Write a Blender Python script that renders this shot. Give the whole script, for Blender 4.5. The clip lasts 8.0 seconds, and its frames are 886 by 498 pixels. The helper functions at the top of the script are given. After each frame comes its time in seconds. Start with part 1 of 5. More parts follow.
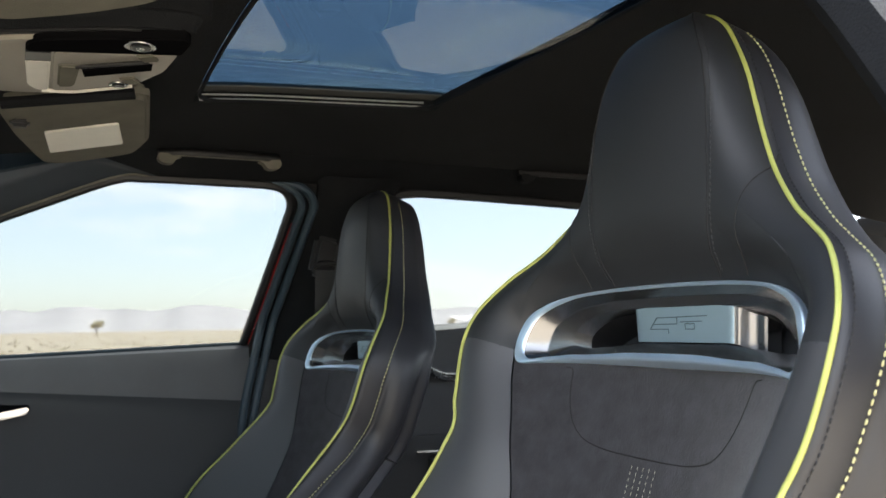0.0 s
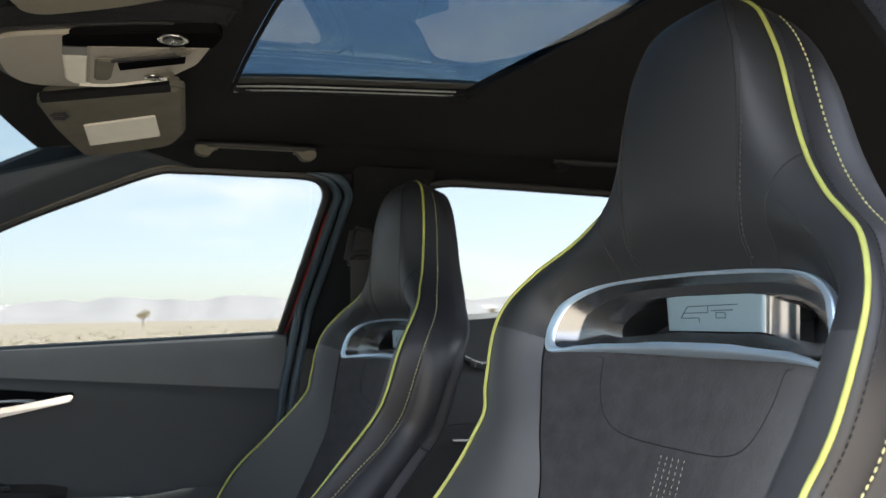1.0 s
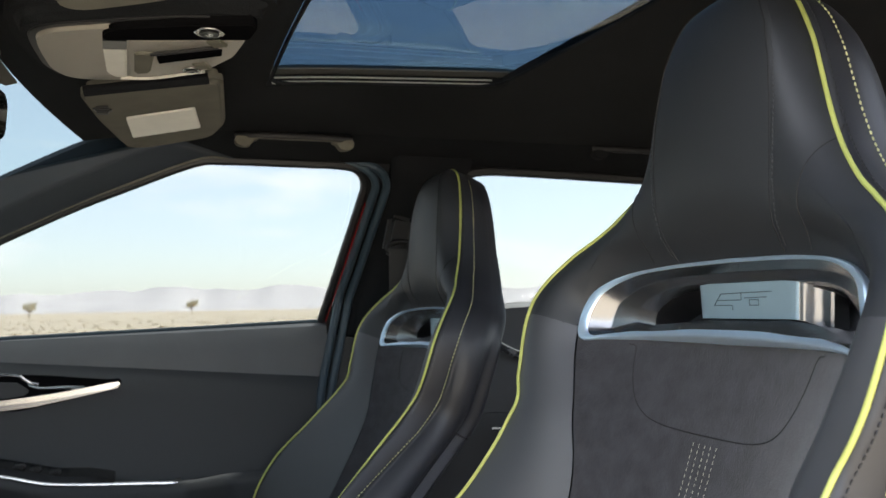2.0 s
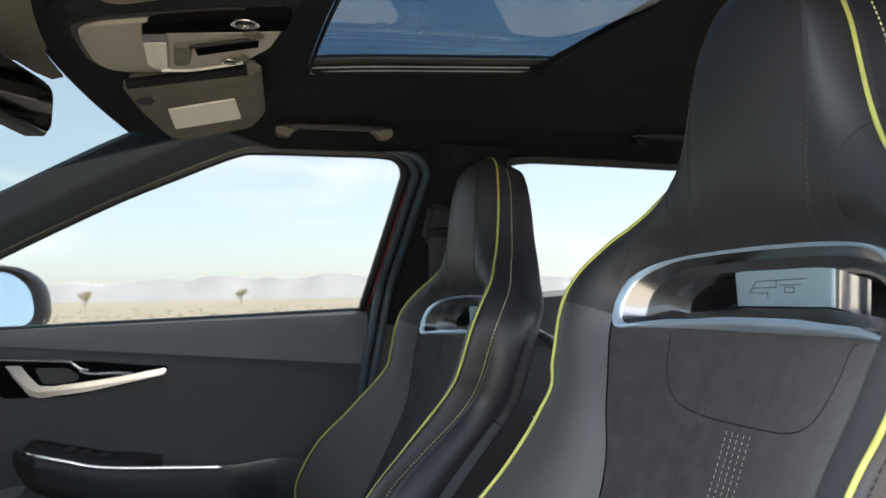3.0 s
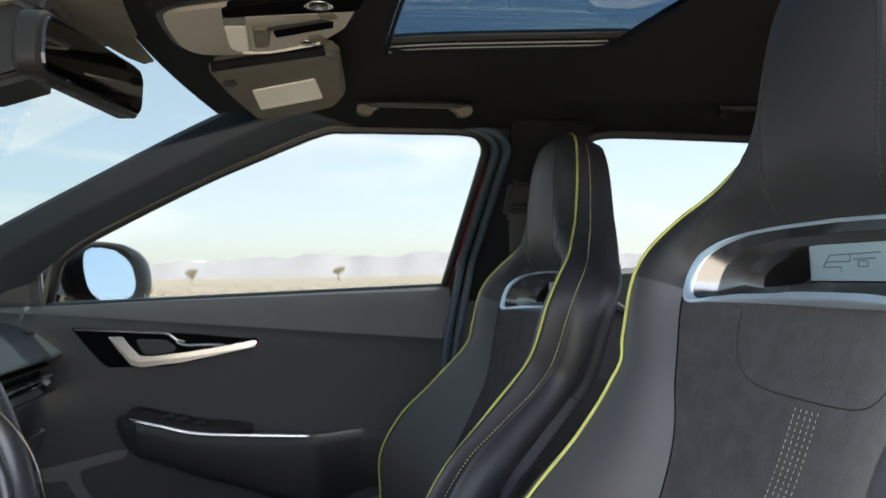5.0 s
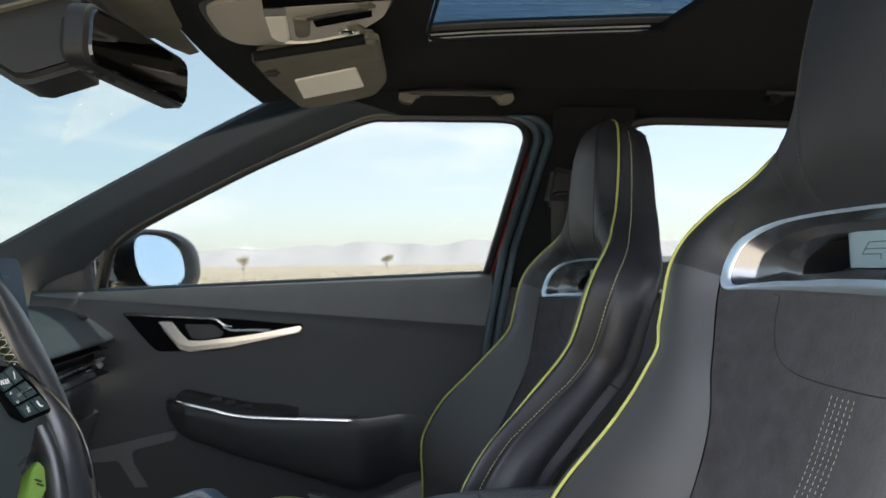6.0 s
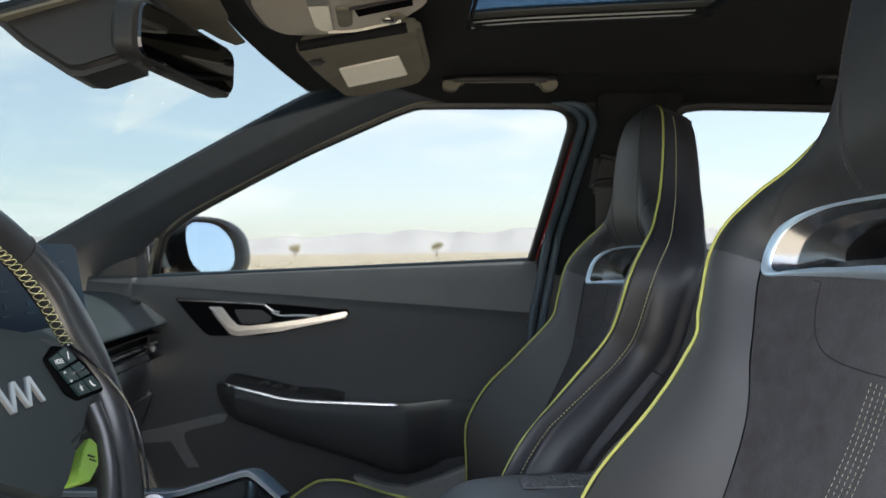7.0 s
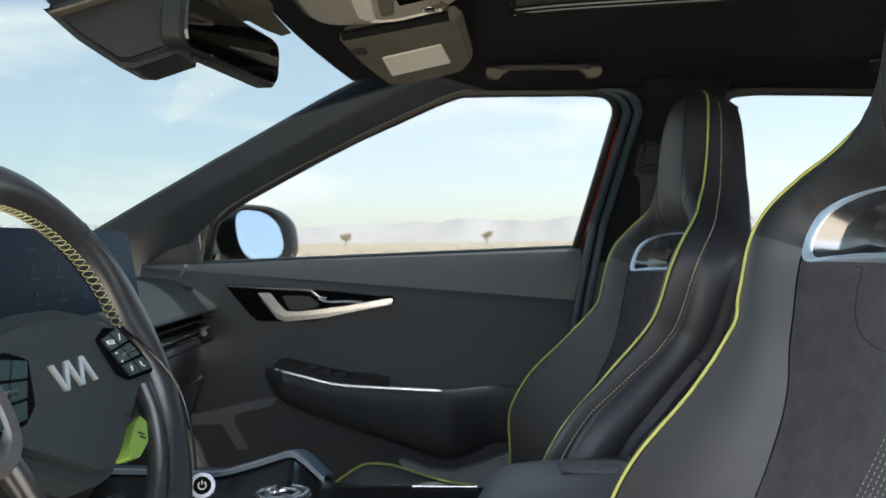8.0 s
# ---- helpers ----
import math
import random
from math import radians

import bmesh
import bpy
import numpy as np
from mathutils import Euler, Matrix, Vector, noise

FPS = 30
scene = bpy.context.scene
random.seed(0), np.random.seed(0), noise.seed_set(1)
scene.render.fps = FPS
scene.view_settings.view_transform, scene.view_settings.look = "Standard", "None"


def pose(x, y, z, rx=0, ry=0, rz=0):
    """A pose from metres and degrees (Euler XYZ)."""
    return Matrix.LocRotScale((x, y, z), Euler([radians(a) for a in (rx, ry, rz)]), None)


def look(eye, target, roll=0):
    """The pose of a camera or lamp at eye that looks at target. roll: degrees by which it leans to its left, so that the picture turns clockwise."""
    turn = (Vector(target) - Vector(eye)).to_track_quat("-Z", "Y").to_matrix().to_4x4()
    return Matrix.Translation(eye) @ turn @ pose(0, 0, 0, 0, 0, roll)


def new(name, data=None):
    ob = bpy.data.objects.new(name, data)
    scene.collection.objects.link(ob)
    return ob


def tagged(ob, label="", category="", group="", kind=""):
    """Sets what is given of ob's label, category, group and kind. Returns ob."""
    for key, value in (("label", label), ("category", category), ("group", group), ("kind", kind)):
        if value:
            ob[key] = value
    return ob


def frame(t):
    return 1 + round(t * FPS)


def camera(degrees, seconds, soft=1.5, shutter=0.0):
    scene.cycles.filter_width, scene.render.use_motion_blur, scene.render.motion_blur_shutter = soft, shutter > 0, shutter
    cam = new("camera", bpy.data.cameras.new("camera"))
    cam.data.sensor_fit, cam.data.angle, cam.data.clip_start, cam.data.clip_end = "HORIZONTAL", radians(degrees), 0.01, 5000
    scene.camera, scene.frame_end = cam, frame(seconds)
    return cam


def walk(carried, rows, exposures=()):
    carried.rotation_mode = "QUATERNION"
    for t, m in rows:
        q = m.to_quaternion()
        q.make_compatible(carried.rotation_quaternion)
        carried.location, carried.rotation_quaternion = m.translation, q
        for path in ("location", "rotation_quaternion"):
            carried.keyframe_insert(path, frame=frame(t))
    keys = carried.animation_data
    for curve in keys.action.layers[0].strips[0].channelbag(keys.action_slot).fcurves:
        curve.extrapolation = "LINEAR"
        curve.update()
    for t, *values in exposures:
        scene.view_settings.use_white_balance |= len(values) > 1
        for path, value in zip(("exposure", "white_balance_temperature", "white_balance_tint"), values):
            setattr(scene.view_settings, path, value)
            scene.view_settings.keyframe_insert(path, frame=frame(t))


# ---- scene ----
cam = camera(54.6, 8.0)
cam.data.dof.use_dof, cam.data.dof.focus_distance, cam.data.dof.aperture_fstop = True, 0.8, 13.0
PATH = [
    (0, (-0.415, -0.578, 1.156), (0.416, 1.233, 1.334), -1.0),
    (0.5, (-0.411, -0.581, 1.155), (0.379, 1.249, 1.323), -1.0),
    (1, (-0.406, -0.583, 1.155), (0.339, 1.266, 1.311), -1.0),
    (1.5, (-0.402, -0.587, 1.154), (0.297, 1.282, 1.299), -1.0),
    (3, (-0.387, -0.598, 1.152), (0.161, 1.322, 1.261), -1.0),
    (3.5, (-0.381, -0.602, 1.15), (0.114, 1.333, 1.249), -0.9),
    (4, (-0.376, -0.607, 1.15), (0.065, 1.342, 1.235), -0.9),
    (4.5, (-0.371, -0.611, 1.149), (0.017, 1.349, 1.222), -0.9),
    (6, (-0.355, -0.624, 1.146), (-0.132, 1.363, 1.181), -0.7),
    (6.5, (-0.35, -0.63, 1.145), (-0.184, 1.363, 1.166), -0.7),
    (7, (-0.345, -0.635, 1.144), (-0.238, 1.362, 1.152), -0.6),
    (7.5, (-0.339, -0.641, 1.143), (-0.292, 1.358, 1.138), -0.6),
    (8, (-0.334, -0.647, 1.141), (-0.344, 1.353, 1.124), -0.6),
]
walk(cam, [(t, look(eye, target, roll)) for t, eye, target, roll in PATH],
     exposures=((0.0, 2.2, 6300, 9), (8.0, 2.2, 6300, 9)))

# ---- world, sun and exposure ----
SUN_ELEV, SUN_AZ = radians(60), radians(20)   # azimuth of the sun about z, from +x (the car's rear) towards +y
world = bpy.data.worlds.new("desert_sky")
scene.world = world
world.use_nodes = True


def build_sky(strength):
    nt = world.node_tree
    nt.nodes.clear()
    sky = nt.nodes.new("ShaderNodeTexSky")
    sky.sky_type = "NISHITA"
    sky.sun_disc = False
    sky.sun_elevation = SUN_ELEV
    sky.sun_rotation = math.pi / 2 - SUN_AZ
    sky.altitude = 800
    sky.dust_density = 2.0
    co = nt.nodes.new("ShaderNodeTexCoord")
    mp = nt.nodes.new("ShaderNodeMapping")
    mp.inputs["Scale"].default_value = (1.0, 1.0, 4.5)
    nz = nt.nodes.new("ShaderNodeTexNoise")
    nz.inputs["Scale"].default_value = 2.6
    nz.inputs["Detail"].default_value = 7
    nz.inputs["Roughness"].default_value = 0.6
    nz.inputs["Distortion"].default_value = 0.4
    ramp = nt.nodes.new("ShaderNodeValToRGB")
    ramp.color_ramp.elements[0].position = 0.50
    ramp.color_ramp.elements[1].position = 0.66
    ramp.color_ramp.elements[0].color = (0.42, 0.42, 0.42, 1)
    mix = nt.nodes.new("ShaderNodeMixRGB")
    mix.inputs[2].default_value = (6.5, 6.35, 6.3, 1)
    bg = nt.nodes.new("ShaderNodeBackground")
    bg.inputs["Strength"].default_value = strength
    out = nt.nodes.new("ShaderNodeOutputWorld")
    lk = nt.links.new
    lk(co.outputs["Generated"], mp.inputs["Vector"])
    lk(mp.outputs["Vector"], nz.inputs["Vector"])
    lk(nz.outputs["Fac"], ramp.inputs["Fac"])
    lk(ramp.outputs["Color"], mix.inputs[0])
    lk(sky.outputs["Color"], mix.inputs[1])
    lk(mix.outputs["Color"], bg.inputs["Color"])
    lk(bg.outputs["Background"], out.inputs["Surface"])


build_sky(0.165)
sun_data = bpy.data.lights.new("sun", "SUN")
sun_data.energy, sun_data.angle, sun_data.color = 3.1, radians(2.5), (1.0, 0.965, 0.92)
sun = new("sun", sun_data)
sun_from = Vector((math.cos(SUN_ELEV) * math.cos(SUN_AZ), math.cos(SUN_ELEV) * math.sin(SUN_AZ), math.sin(SUN_ELEV)))
sun.matrix_world = look(sun_from * 50, (0, 0, 0))


# ---- materials ----
def material(name, color, rough=0.5, metal=0.0, grain=0.0, grain_size=0.002, spots=0.0, spot_size=0.05, second=None, coat=0.0, sheen=0.0, spec=0.5):
    """A surface with a bump of grain (strength, size in metres) and colour spots (share, size)."""
    m = bpy.data.materials.new(name)
    m.use_nodes = True
    nt = m.node_tree
    b = nt.nodes["Principled BSDF"]
    b.inputs["Base Color"].default_value = (*color, 1)
    b.inputs["Roughness"].default_value = rough
    b.inputs["Metallic"].default_value = metal
    b.inputs["Coat Weight"].default_value = coat
    b.inputs["Sheen Weight"].default_value = sheen
    b.inputs["Specular IOR Level"].default_value = spec
    co = nt.nodes.new("ShaderNodeTexCoord")
    lk = nt.links.new
    if spots:
        n = nt.nodes.new("ShaderNodeTexNoise")
        n.inputs["Scale"].default_value = 1 / spot_size
        n.inputs["Detail"].default_value = 6
        n.inputs["Roughness"].default_value = 0.65
        r = nt.nodes.new("ShaderNodeValToRGB")
        other = second or [min(1, c * (1 + spots)) for c in color]
        first = color if second else [c * (1 - spots) for c in color]
        r.color_ramp.elements[0].position, r.color_ramp.elements[1].position = 0.3, 0.7
        r.color_ramp.elements[0].color = (*first, 1)
        r.color_ramp.elements[1].color = (*other, 1)
        lk(co.outputs["Object"], n.inputs["Vector"])
        lk(n.outputs["Fac"], r.inputs["Fac"])
        lk(r.outputs["Color"], b.inputs["Base Color"])
        rr = nt.nodes.new("ShaderNodeMapRange")
        rr.inputs["To Min"].default_value = max(0.02, rough - 0.07)
        rr.inputs["To Max"].default_value = min(1.0, rough + 0.07)
        lk(n.outputs["Fac"], rr.inputs["Value"])
        lk(rr.outputs["Result"], b.inputs["Roughness"])
    if grain:
        n2 = nt.nodes.new("ShaderNodeTexVoronoi")
        n2.inputs["Scale"].default_value = 1 / grain_size
        n3 = nt.nodes.new("ShaderNodeTexNoise")
        n3.inputs["Scale"].default_value = 0.35 / grain_size
        n3.inputs["Detail"].default_value = 4
        add = nt.nodes.new("ShaderNodeMath")
        bp = nt.nodes.new("ShaderNodeBump")
        bp.inputs["Strength"].default_value = grain
        bp.inputs["Distance"].default_value = grain_size * 0.5
        lk(co.outputs["Object"], n2.inputs["Vector"])
        lk(co.outputs["Object"], n3.inputs["Vector"])
        lk(n2.outputs["Distance"], add.inputs[0])
        lk(n3.outputs["Fac"], add.inputs[1])
        lk(add.outputs[0], bp.inputs["Height"])
        lk(bp.outputs["Normal"], b.inputs["Normal"])
    return m


def glass(name, tint, gloss=0.02, edge=0.5):
    """Thin sheet glass: clear with a tint, plus a mirror reflection by Fresnel."""
    m = bpy.data.materials.new(name)
    m.use_nodes = True
    nt = m.node_tree
    nt.nodes.clear()
    out = nt.nodes.new("ShaderNodeOutputMaterial")
    tr = nt.nodes.new("ShaderNodeBsdfTransparent")
    tr.inputs["Color"].default_value = (*tint, 1)
    gl = nt.nodes.new("ShaderNodeBsdfGlossy")
    gl.inputs["Roughness"].default_value = 0.01
    fr = nt.nodes.new("ShaderNodeLayerWeight")
    fr.inputs["Blend"].default_value = 0.5
    pw = nt.nodes.new("ShaderNodeMath")
    pw.operation = "POWER"
    pw.inputs[1].default_value = 5.0
    ma = nt.nodes.new("ShaderNodeMath")
    ma.operation = "MULTIPLY_ADD"
    ma.inputs[1].default_value = edge
    ma.inputs[2].default_value = gloss
    mx = nt.nodes.new("ShaderNodeMixShader")
    nt.links.new(fr.outputs["Facing"], pw.inputs[0])
    nt.links.new(pw.outputs[0], ma.inputs[0])
    nt.links.new(ma.outputs[0], mx.inputs["Fac"])
    nt.links.new(tr.outputs["BSDF"], mx.inputs[1])
    nt.links.new(gl.outputs["BSDF"], mx.inputs[2])
    nt.links.new(mx.outputs["Shader"], out.inputs["Surface"])
    return m


LEATHER = material("black_leather", (0.0140, 0.0152, 0.0178), 0.57, grain=0.12, grain_size=0.0009, spots=0.10, spot_size=0.08, spec=0.7)
LEATHER.node_tree.nodes["Principled BSDF"].inputs["IOR"].default_value = 1.52
# paler copies of the same black leather, with stronger light put in the colour
LIT_LEATHER = material("lit_black_leather", (0.0270, 0.0265, 0.0305), 0.50, grain=0.12, grain_size=0.0009, spots=0.10, spot_size=0.08, spec=1.0)
LIT_LEATHER.node_tree.nodes["Principled BSDF"].inputs["IOR"].default_value = 1.57
LIT_ARM_LEATHER = material("lit_armrest_leather", (0.070, 0.073, 0.080), 0.46, grain=0.14, grain_size=0.0009, spots=0.10, spot_size=0.06, spec=0.8)
RIM_LEATHER = material("smooth_rim_leather", (0.022, 0.022, 0.024), 0.34, grain=0.06, grain_size=0.0009, spots=0.1, spot_size=0.05, spec=1.0)
LEATHER_SIDE = material("black_side_leather", (0.0265, 0.0272, 0.0318), 0.45, grain=0.10, grain_size=0.0009, spots=0.12, spot_size=0.1)
SUEDE = material("black_suede", (0.037, 0.037, 0.0425), 0.95, grain=0.4, grain_size=0.0012, spots=0.30, spot_size=0.022, sheen=0.25, spec=0.2)
PIPING = material("lime_piping", (0.46, 0.49, 0.13), 0.5, spots=0.1, spot_size=0.02)
THREAD = material("lime_thread", (0.6, 0.58, 0.3), 0.7)
GREY_THREAD = material("grey_thread", (0.026, 0.026, 0.028), 0.6)
SEAM = material("seam_fold", (0.014, 0.014, 0.014), 0.8)
PALE_THREAD = material("pale_thread", (0.5, 0.5, 0.38), 0.7)
SATIN = material("satin_silver", (0.40, 0.41, 0.42), 0.27, metal=0.95, spots=0.05, spot_size=0.05)
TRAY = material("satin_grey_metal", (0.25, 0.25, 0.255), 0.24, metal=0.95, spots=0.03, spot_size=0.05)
# the rim's reflected sky is put into the silver as pale blue
RIM_BLUE = material("sky_tinted_silver_rim", (0.62, 0.77, 0.92), 0.3, metal=0.7, spots=0.04, spot_size=0.03)
MATT_BLACK = material("deep_black_plastic", (0.005, 0.005, 0.0055), 0.6, spec=0.0)
SILL = material("grey_sill_plastic", (0.25, 0.245, 0.24), 0.55, grain=0.12, grain_size=0.0012, spots=0.1, spot_size=0.1)
KEY = material("dark_key_plastic", (0.014, 0.032, 0.033), 0.4, spec=0.2)
PLATE_LINE = material("engraved_line", (0.10, 0.14, 0.16), 0.4, metal=0.5)
PLATE = material("pale_satin_plate", (0.42, 0.54, 0.60), 0.48, metal=0.75, spots=0.04, spot_size=0.03)
CHROME = material("satin_chrome", (0.52, 0.515, 0.51), 0.2, metal=1.0)
CAVITY = material("black_gloss_cavity", (0.0065, 0.0065, 0.007), 0.25, spec=0.2)
INLAY = material("brown_grey_inlay", (0.055, 0.047, 0.043), 0.5, grain=0.12, grain_size=0.0012, spots=0.1, spot_size=0.03)
GLOSS_DIM = material("worn_gloss_black", (0.012, 0.012, 0.013), 0.28, spec=0.3)
PIANO = material("piano_black", (0.006, 0.006, 0.007), 0.06, coat=0.5)
PLASTIC = material("black_grained_plastic", (0.036, 0.037, 0.039), 0.5, grain=0.12, grain_size=0.0012, spots=0.12, spot_size=0.12)
DOOR_SOFT = material("charcoal_door_trim", (0.026, 0.0275, 0.029), 0.6, grain=0.12, grain_size=0.0012, spots=0.1, spot_size=0.15)
BELT = material("blue_grey_belt_rubber", (0.024, 0.042, 0.056), 0.5, spots=0.12, spot_size=0.05)
DASH = material("dark_dash_skin", (0.030, 0.038, 0.041), 0.6, grain=0.15, grain_size=0.0012, spots=0.1, spot_size=0.15)
DOOR_UP = material("grey_door_top", (0.096, 0.098, 0.102), 0.55, grain=0.12, grain_size=0.0012, spots=0.1, spot_size=0.15)
PILLAR = material("pillar_trim", (0.035, 0.043, 0.053), 0.6, grain=0.12, grain_size=0.0012, spots=0.12, spot_size=0.1)
HEADLINER = material("black_headliner_cloth", (0.0116, 0.0126, 0.0143), 0.95, grain=0.6, grain_size=0.0018, spots=0.25, spot_size=0.15, spec=0.15)
VISOR = material("grey_visor_cloth", (0.145, 0.138, 0.112), 0.9, grain=0.4, grain_size=0.0015, spots=0.12, spot_size=0.06, spec=0.15)
CONSOLE_GREY = material("grey_console_plastic", (0.26, 0.238, 0.20), 0.4, grain=0.2, grain_size=0.0015, spots=0.06, spot_size=0.05)
DIM_MIRROR = material("dimming_mirror_glass", (0.085, 0.09, 0.10), 0.03, metal=1.0)
# blue of the reflected sky is partly put into MIRROR's colour
MIRROR = material("mirror_glass", (0.55, 0.68, 0.82), 0.01, metal=1.0)
LABEL = material("pale_mirror_cover", (0.70, 0.68, 0.61), 0.35, spots=0.05, spot_size=0.03)
SEAL = material("rubber_seal", (0.012, 0.012, 0.013), 0.5, spots=0.2, spot_size=0.03)
RED = material("red_car_paint", (0.35, 0.015, 0.015), 0.25, coat=1.0, spots=0.05, spot_size=0.05)
GREEN = material("lime_button", (0.22, 0.37, 0.065), 0.4, spots=0.05, spot_size=0.01)
WHITE = material("white_print", (0.75, 0.75, 0.75), 0.5)
EMBLEM = material("brushed_emblem", (0.6, 0.61, 0.62), 0.3, metal=0.85)
SCREEN = material("dark_screen_glass", (0.003, 0.017, 0.040), 0.35, spec=0.06)
SCREEN_MARK = material("screen_print", (0.010, 0.034, 0.058), 0.35, spec=0.1)
PAD = material("dark_pad_skin", (0.019, 0.026, 0.028), 0.6, grain=0.15, grain_size=0.0012, spots=0.1, spot_size=0.15)
GLASS = glass("clear_window_glass", (0.467, 0.480, 0.474))
TINTED = glass("tinted_roof_glass", (0.152, 0.202, 0.240), 0.03, 0.5)
SCREEN_GLASS = glass("windscreen_glass", (0.403, 0.437, 0.434), 0.004, 0.015)


# ---- mesh helpers ----
def spline(pts, n):
    """n points evenly in parameter along a Catmull-Rom curve through pts (any dimension)."""
    p = np.array(pts, float)
    p = np.vstack([2 * p[0] - p[1], p, 2 * p[-1] - p[-2]])
    out = []
    for s in np.linspace(0, len(pts) - 1, n):
        i = min(int(s), len(pts) - 2)
        t = s - i
        a, b, c, d = p[i:i + 4]
        out.append(0.5 * (2 * b + (c - a) * t + (2 * a - 5 * b + 4 * c - d) * t * t + (3 * b - a - 3 * c + d) * t ** 3))
    return np.array(out)


def grid(rows, closed=False, cap=False, bm=None):
    """Faces between rows of points; closed joins each row's end to its start; cap closes the first and last rows."""
    bm = bm or bmesh.new()
    vs = [[bm.verts.new(p) for p in r] for r in rows]
    n = len(vs[0])
    for a, b in zip(vs, vs[1:]):
        for i in range(n if closed else n - 1):
            j = (i + 1) % n
            bm.faces.new((a[i], a[j], b[j], b[i]))
    if cap:
        bm.faces.new(vs[0][::-1])
        bm.faces.new(vs[-1])
    return bm


def tube(path, radius, seg=8, bm=None, flat=1.0):
    """A round cord along path; radius is a number or one for each point."""
    path = [Vector(p) for p in path]
    rad = radius if hasattr(radius, "__len__") else [radius] * len(path)
    side = None
    rows = []
    for i, p in enumerate(path):
        d = (path[min(i + 1, len(path) - 1)] - path[max(i - 1, 0)]).normalized()
        if side is None:
            side = d.orthogonal().normalized()
        side = (side - d * side.dot(d)).normalized()
        up = d.cross(side)
        rows.append([p + rad[i] * (math.cos(a) * side + math.sin(a) * up * flat) for a in np.linspace(0, 2 * math.pi, seg, endpoint=False)])
    return grid(rows, True, True, bm)


def prism(outline, depth, m=None, bevel=0.0, seg=2):
    """An outline in x, z of its own plane pulled along y by depth, with its edges rounded."""
    bm = bmesh.new()
    f = bm.faces.new([bm.verts.new((x, 0, z)) for x, z in outline])
    r = bmesh.ops.extrude_face_region(bm, geom=[f])
    bmesh.ops.translate(bm, verts=[e for e in r["geom"] if isinstance(e, bmesh.types.BMVert)], vec=(0, depth, 0))
    bmesh.ops.recalc_face_normals(bm, faces=bm.faces)
    if bevel:
        es = [e for e in bm.edges if e.is_manifold and e.calc_face_angle() > 0.6]
        bmesh.ops.bevel(bm, geom=es, offset=bevel, segments=seg, affect="EDGES", clamp_overlap=True)
    if m:
        bmesh.ops.transform(bm, matrix=m, verts=bm.verts)
    return bm


def box(sx, sy, sz, m=None, bevel=0.003, seg=2):
    bm = bmesh.new()
    bmesh.ops.create_cube(bm, size=1)
    bmesh.ops.scale(bm, vec=(sx, sy, sz), verts=bm.verts)
    if bevel:
        bmesh.ops.bevel(bm, geom=bm.edges[:], offset=bevel, segments=seg, affect="EDGES", clamp_overlap=True)
    if m:
        bmesh.ops.transform(bm, matrix=m, verts=bm.verts)
    return bm


def disc(r, depth, m=None, seg=28, bevel=0.001):
    bm = bmesh.new()
    bmesh.ops.create_cone(bm, cap_ends=True, segments=seg, radius1=r, radius2=r, depth=depth)
    if bevel:
        bmesh.ops.bevel(bm, geom=[e for e in bm.edges if e.calc_face_angle() > 1], offset=bevel, segments=2, affect="EDGES")
    if m:
        bmesh.ops.transform(bm, matrix=m, verts=bm.verts)
    return bm


def thicken(bm, depth):
    """Give an open sheet a thickness against its normals."""
    bmesh.ops.recalc_face_normals(bm, faces=bm.faces)
    bmesh.ops.solidify(bm, geom=bm.faces[:], thickness=depth)
    return bm


def join(bms):
    out = bmesh.new()
    for b in bms:
        me = bpy.data.meshes.new("tmp")
        b.to_mesh(me)
        b.free()
        out.from_mesh(me)
        bpy.data.meshes.remove(me)
    return out


def mesh_of(name, bm, mat, smooth=True, sharp=38):
    bmesh.ops.recalc_face_normals(bm, faces=bm.faces)
    me = bpy.data.meshes.new(name)
    bm.to_mesh(me)
    bm.free()
    me.materials.append(mat)
    if smooth:
        me.shade_smooth()
        me.set_sharp_from_angle(angle=radians(sharp))
    return me


def part(name, bm, mat, parent, label="", smooth=True, sharp=38):
    ob = new(name, mesh_of(name, bm, mat, smooth, sharp))
    ob.parent = parent
    return tagged(ob, label)


def solid(name, bm, mat, label, category, kind="", group="", smooth=True):
    return tagged(new(name, mesh_of(name, bm, mat, smooth)), label, category, group, kind)


def thing(name, m, label, category, group="", kind=""):
    ob = new(name)
    ob.matrix_world = m
    ob.empty_display_size = 0.05
    return tagged(ob, label, category, group, kind)


def stitches(path, length, gap, r, bm=None):
    """Short thread stitches laid along a dense path."""
    path = [Vector(p) for p in path]
    acc = [0.0]
    for a, b in zip(path, path[1:]):
        acc.append(acc[-1] + (b - a).length)
    arr = np.array(path)
    at = lambda s: Vector([np.interp(s, acc, arr[:, k]) for k in range(3)])
    bm = bm or bmesh.new()
    s = 0.0
    while s + length < acc[-1]:
        a, b = at(s), at(s + length)
        tube([a, a.lerp(b, 0.25), a.lerp(b, 0.75), b], [r * 0.4, r, r, r * 0.4], 5, bm)
        s += length + gap
    return bm


# ---- outdoors ----
def ground_height(x, y):
    d = math.hypot(x, y)
    return 0.25 * math.exp(-((d - 700) / 500) ** 2) * noise.noise((x / 180, y / 180, 0)) * min(1, d / 200)


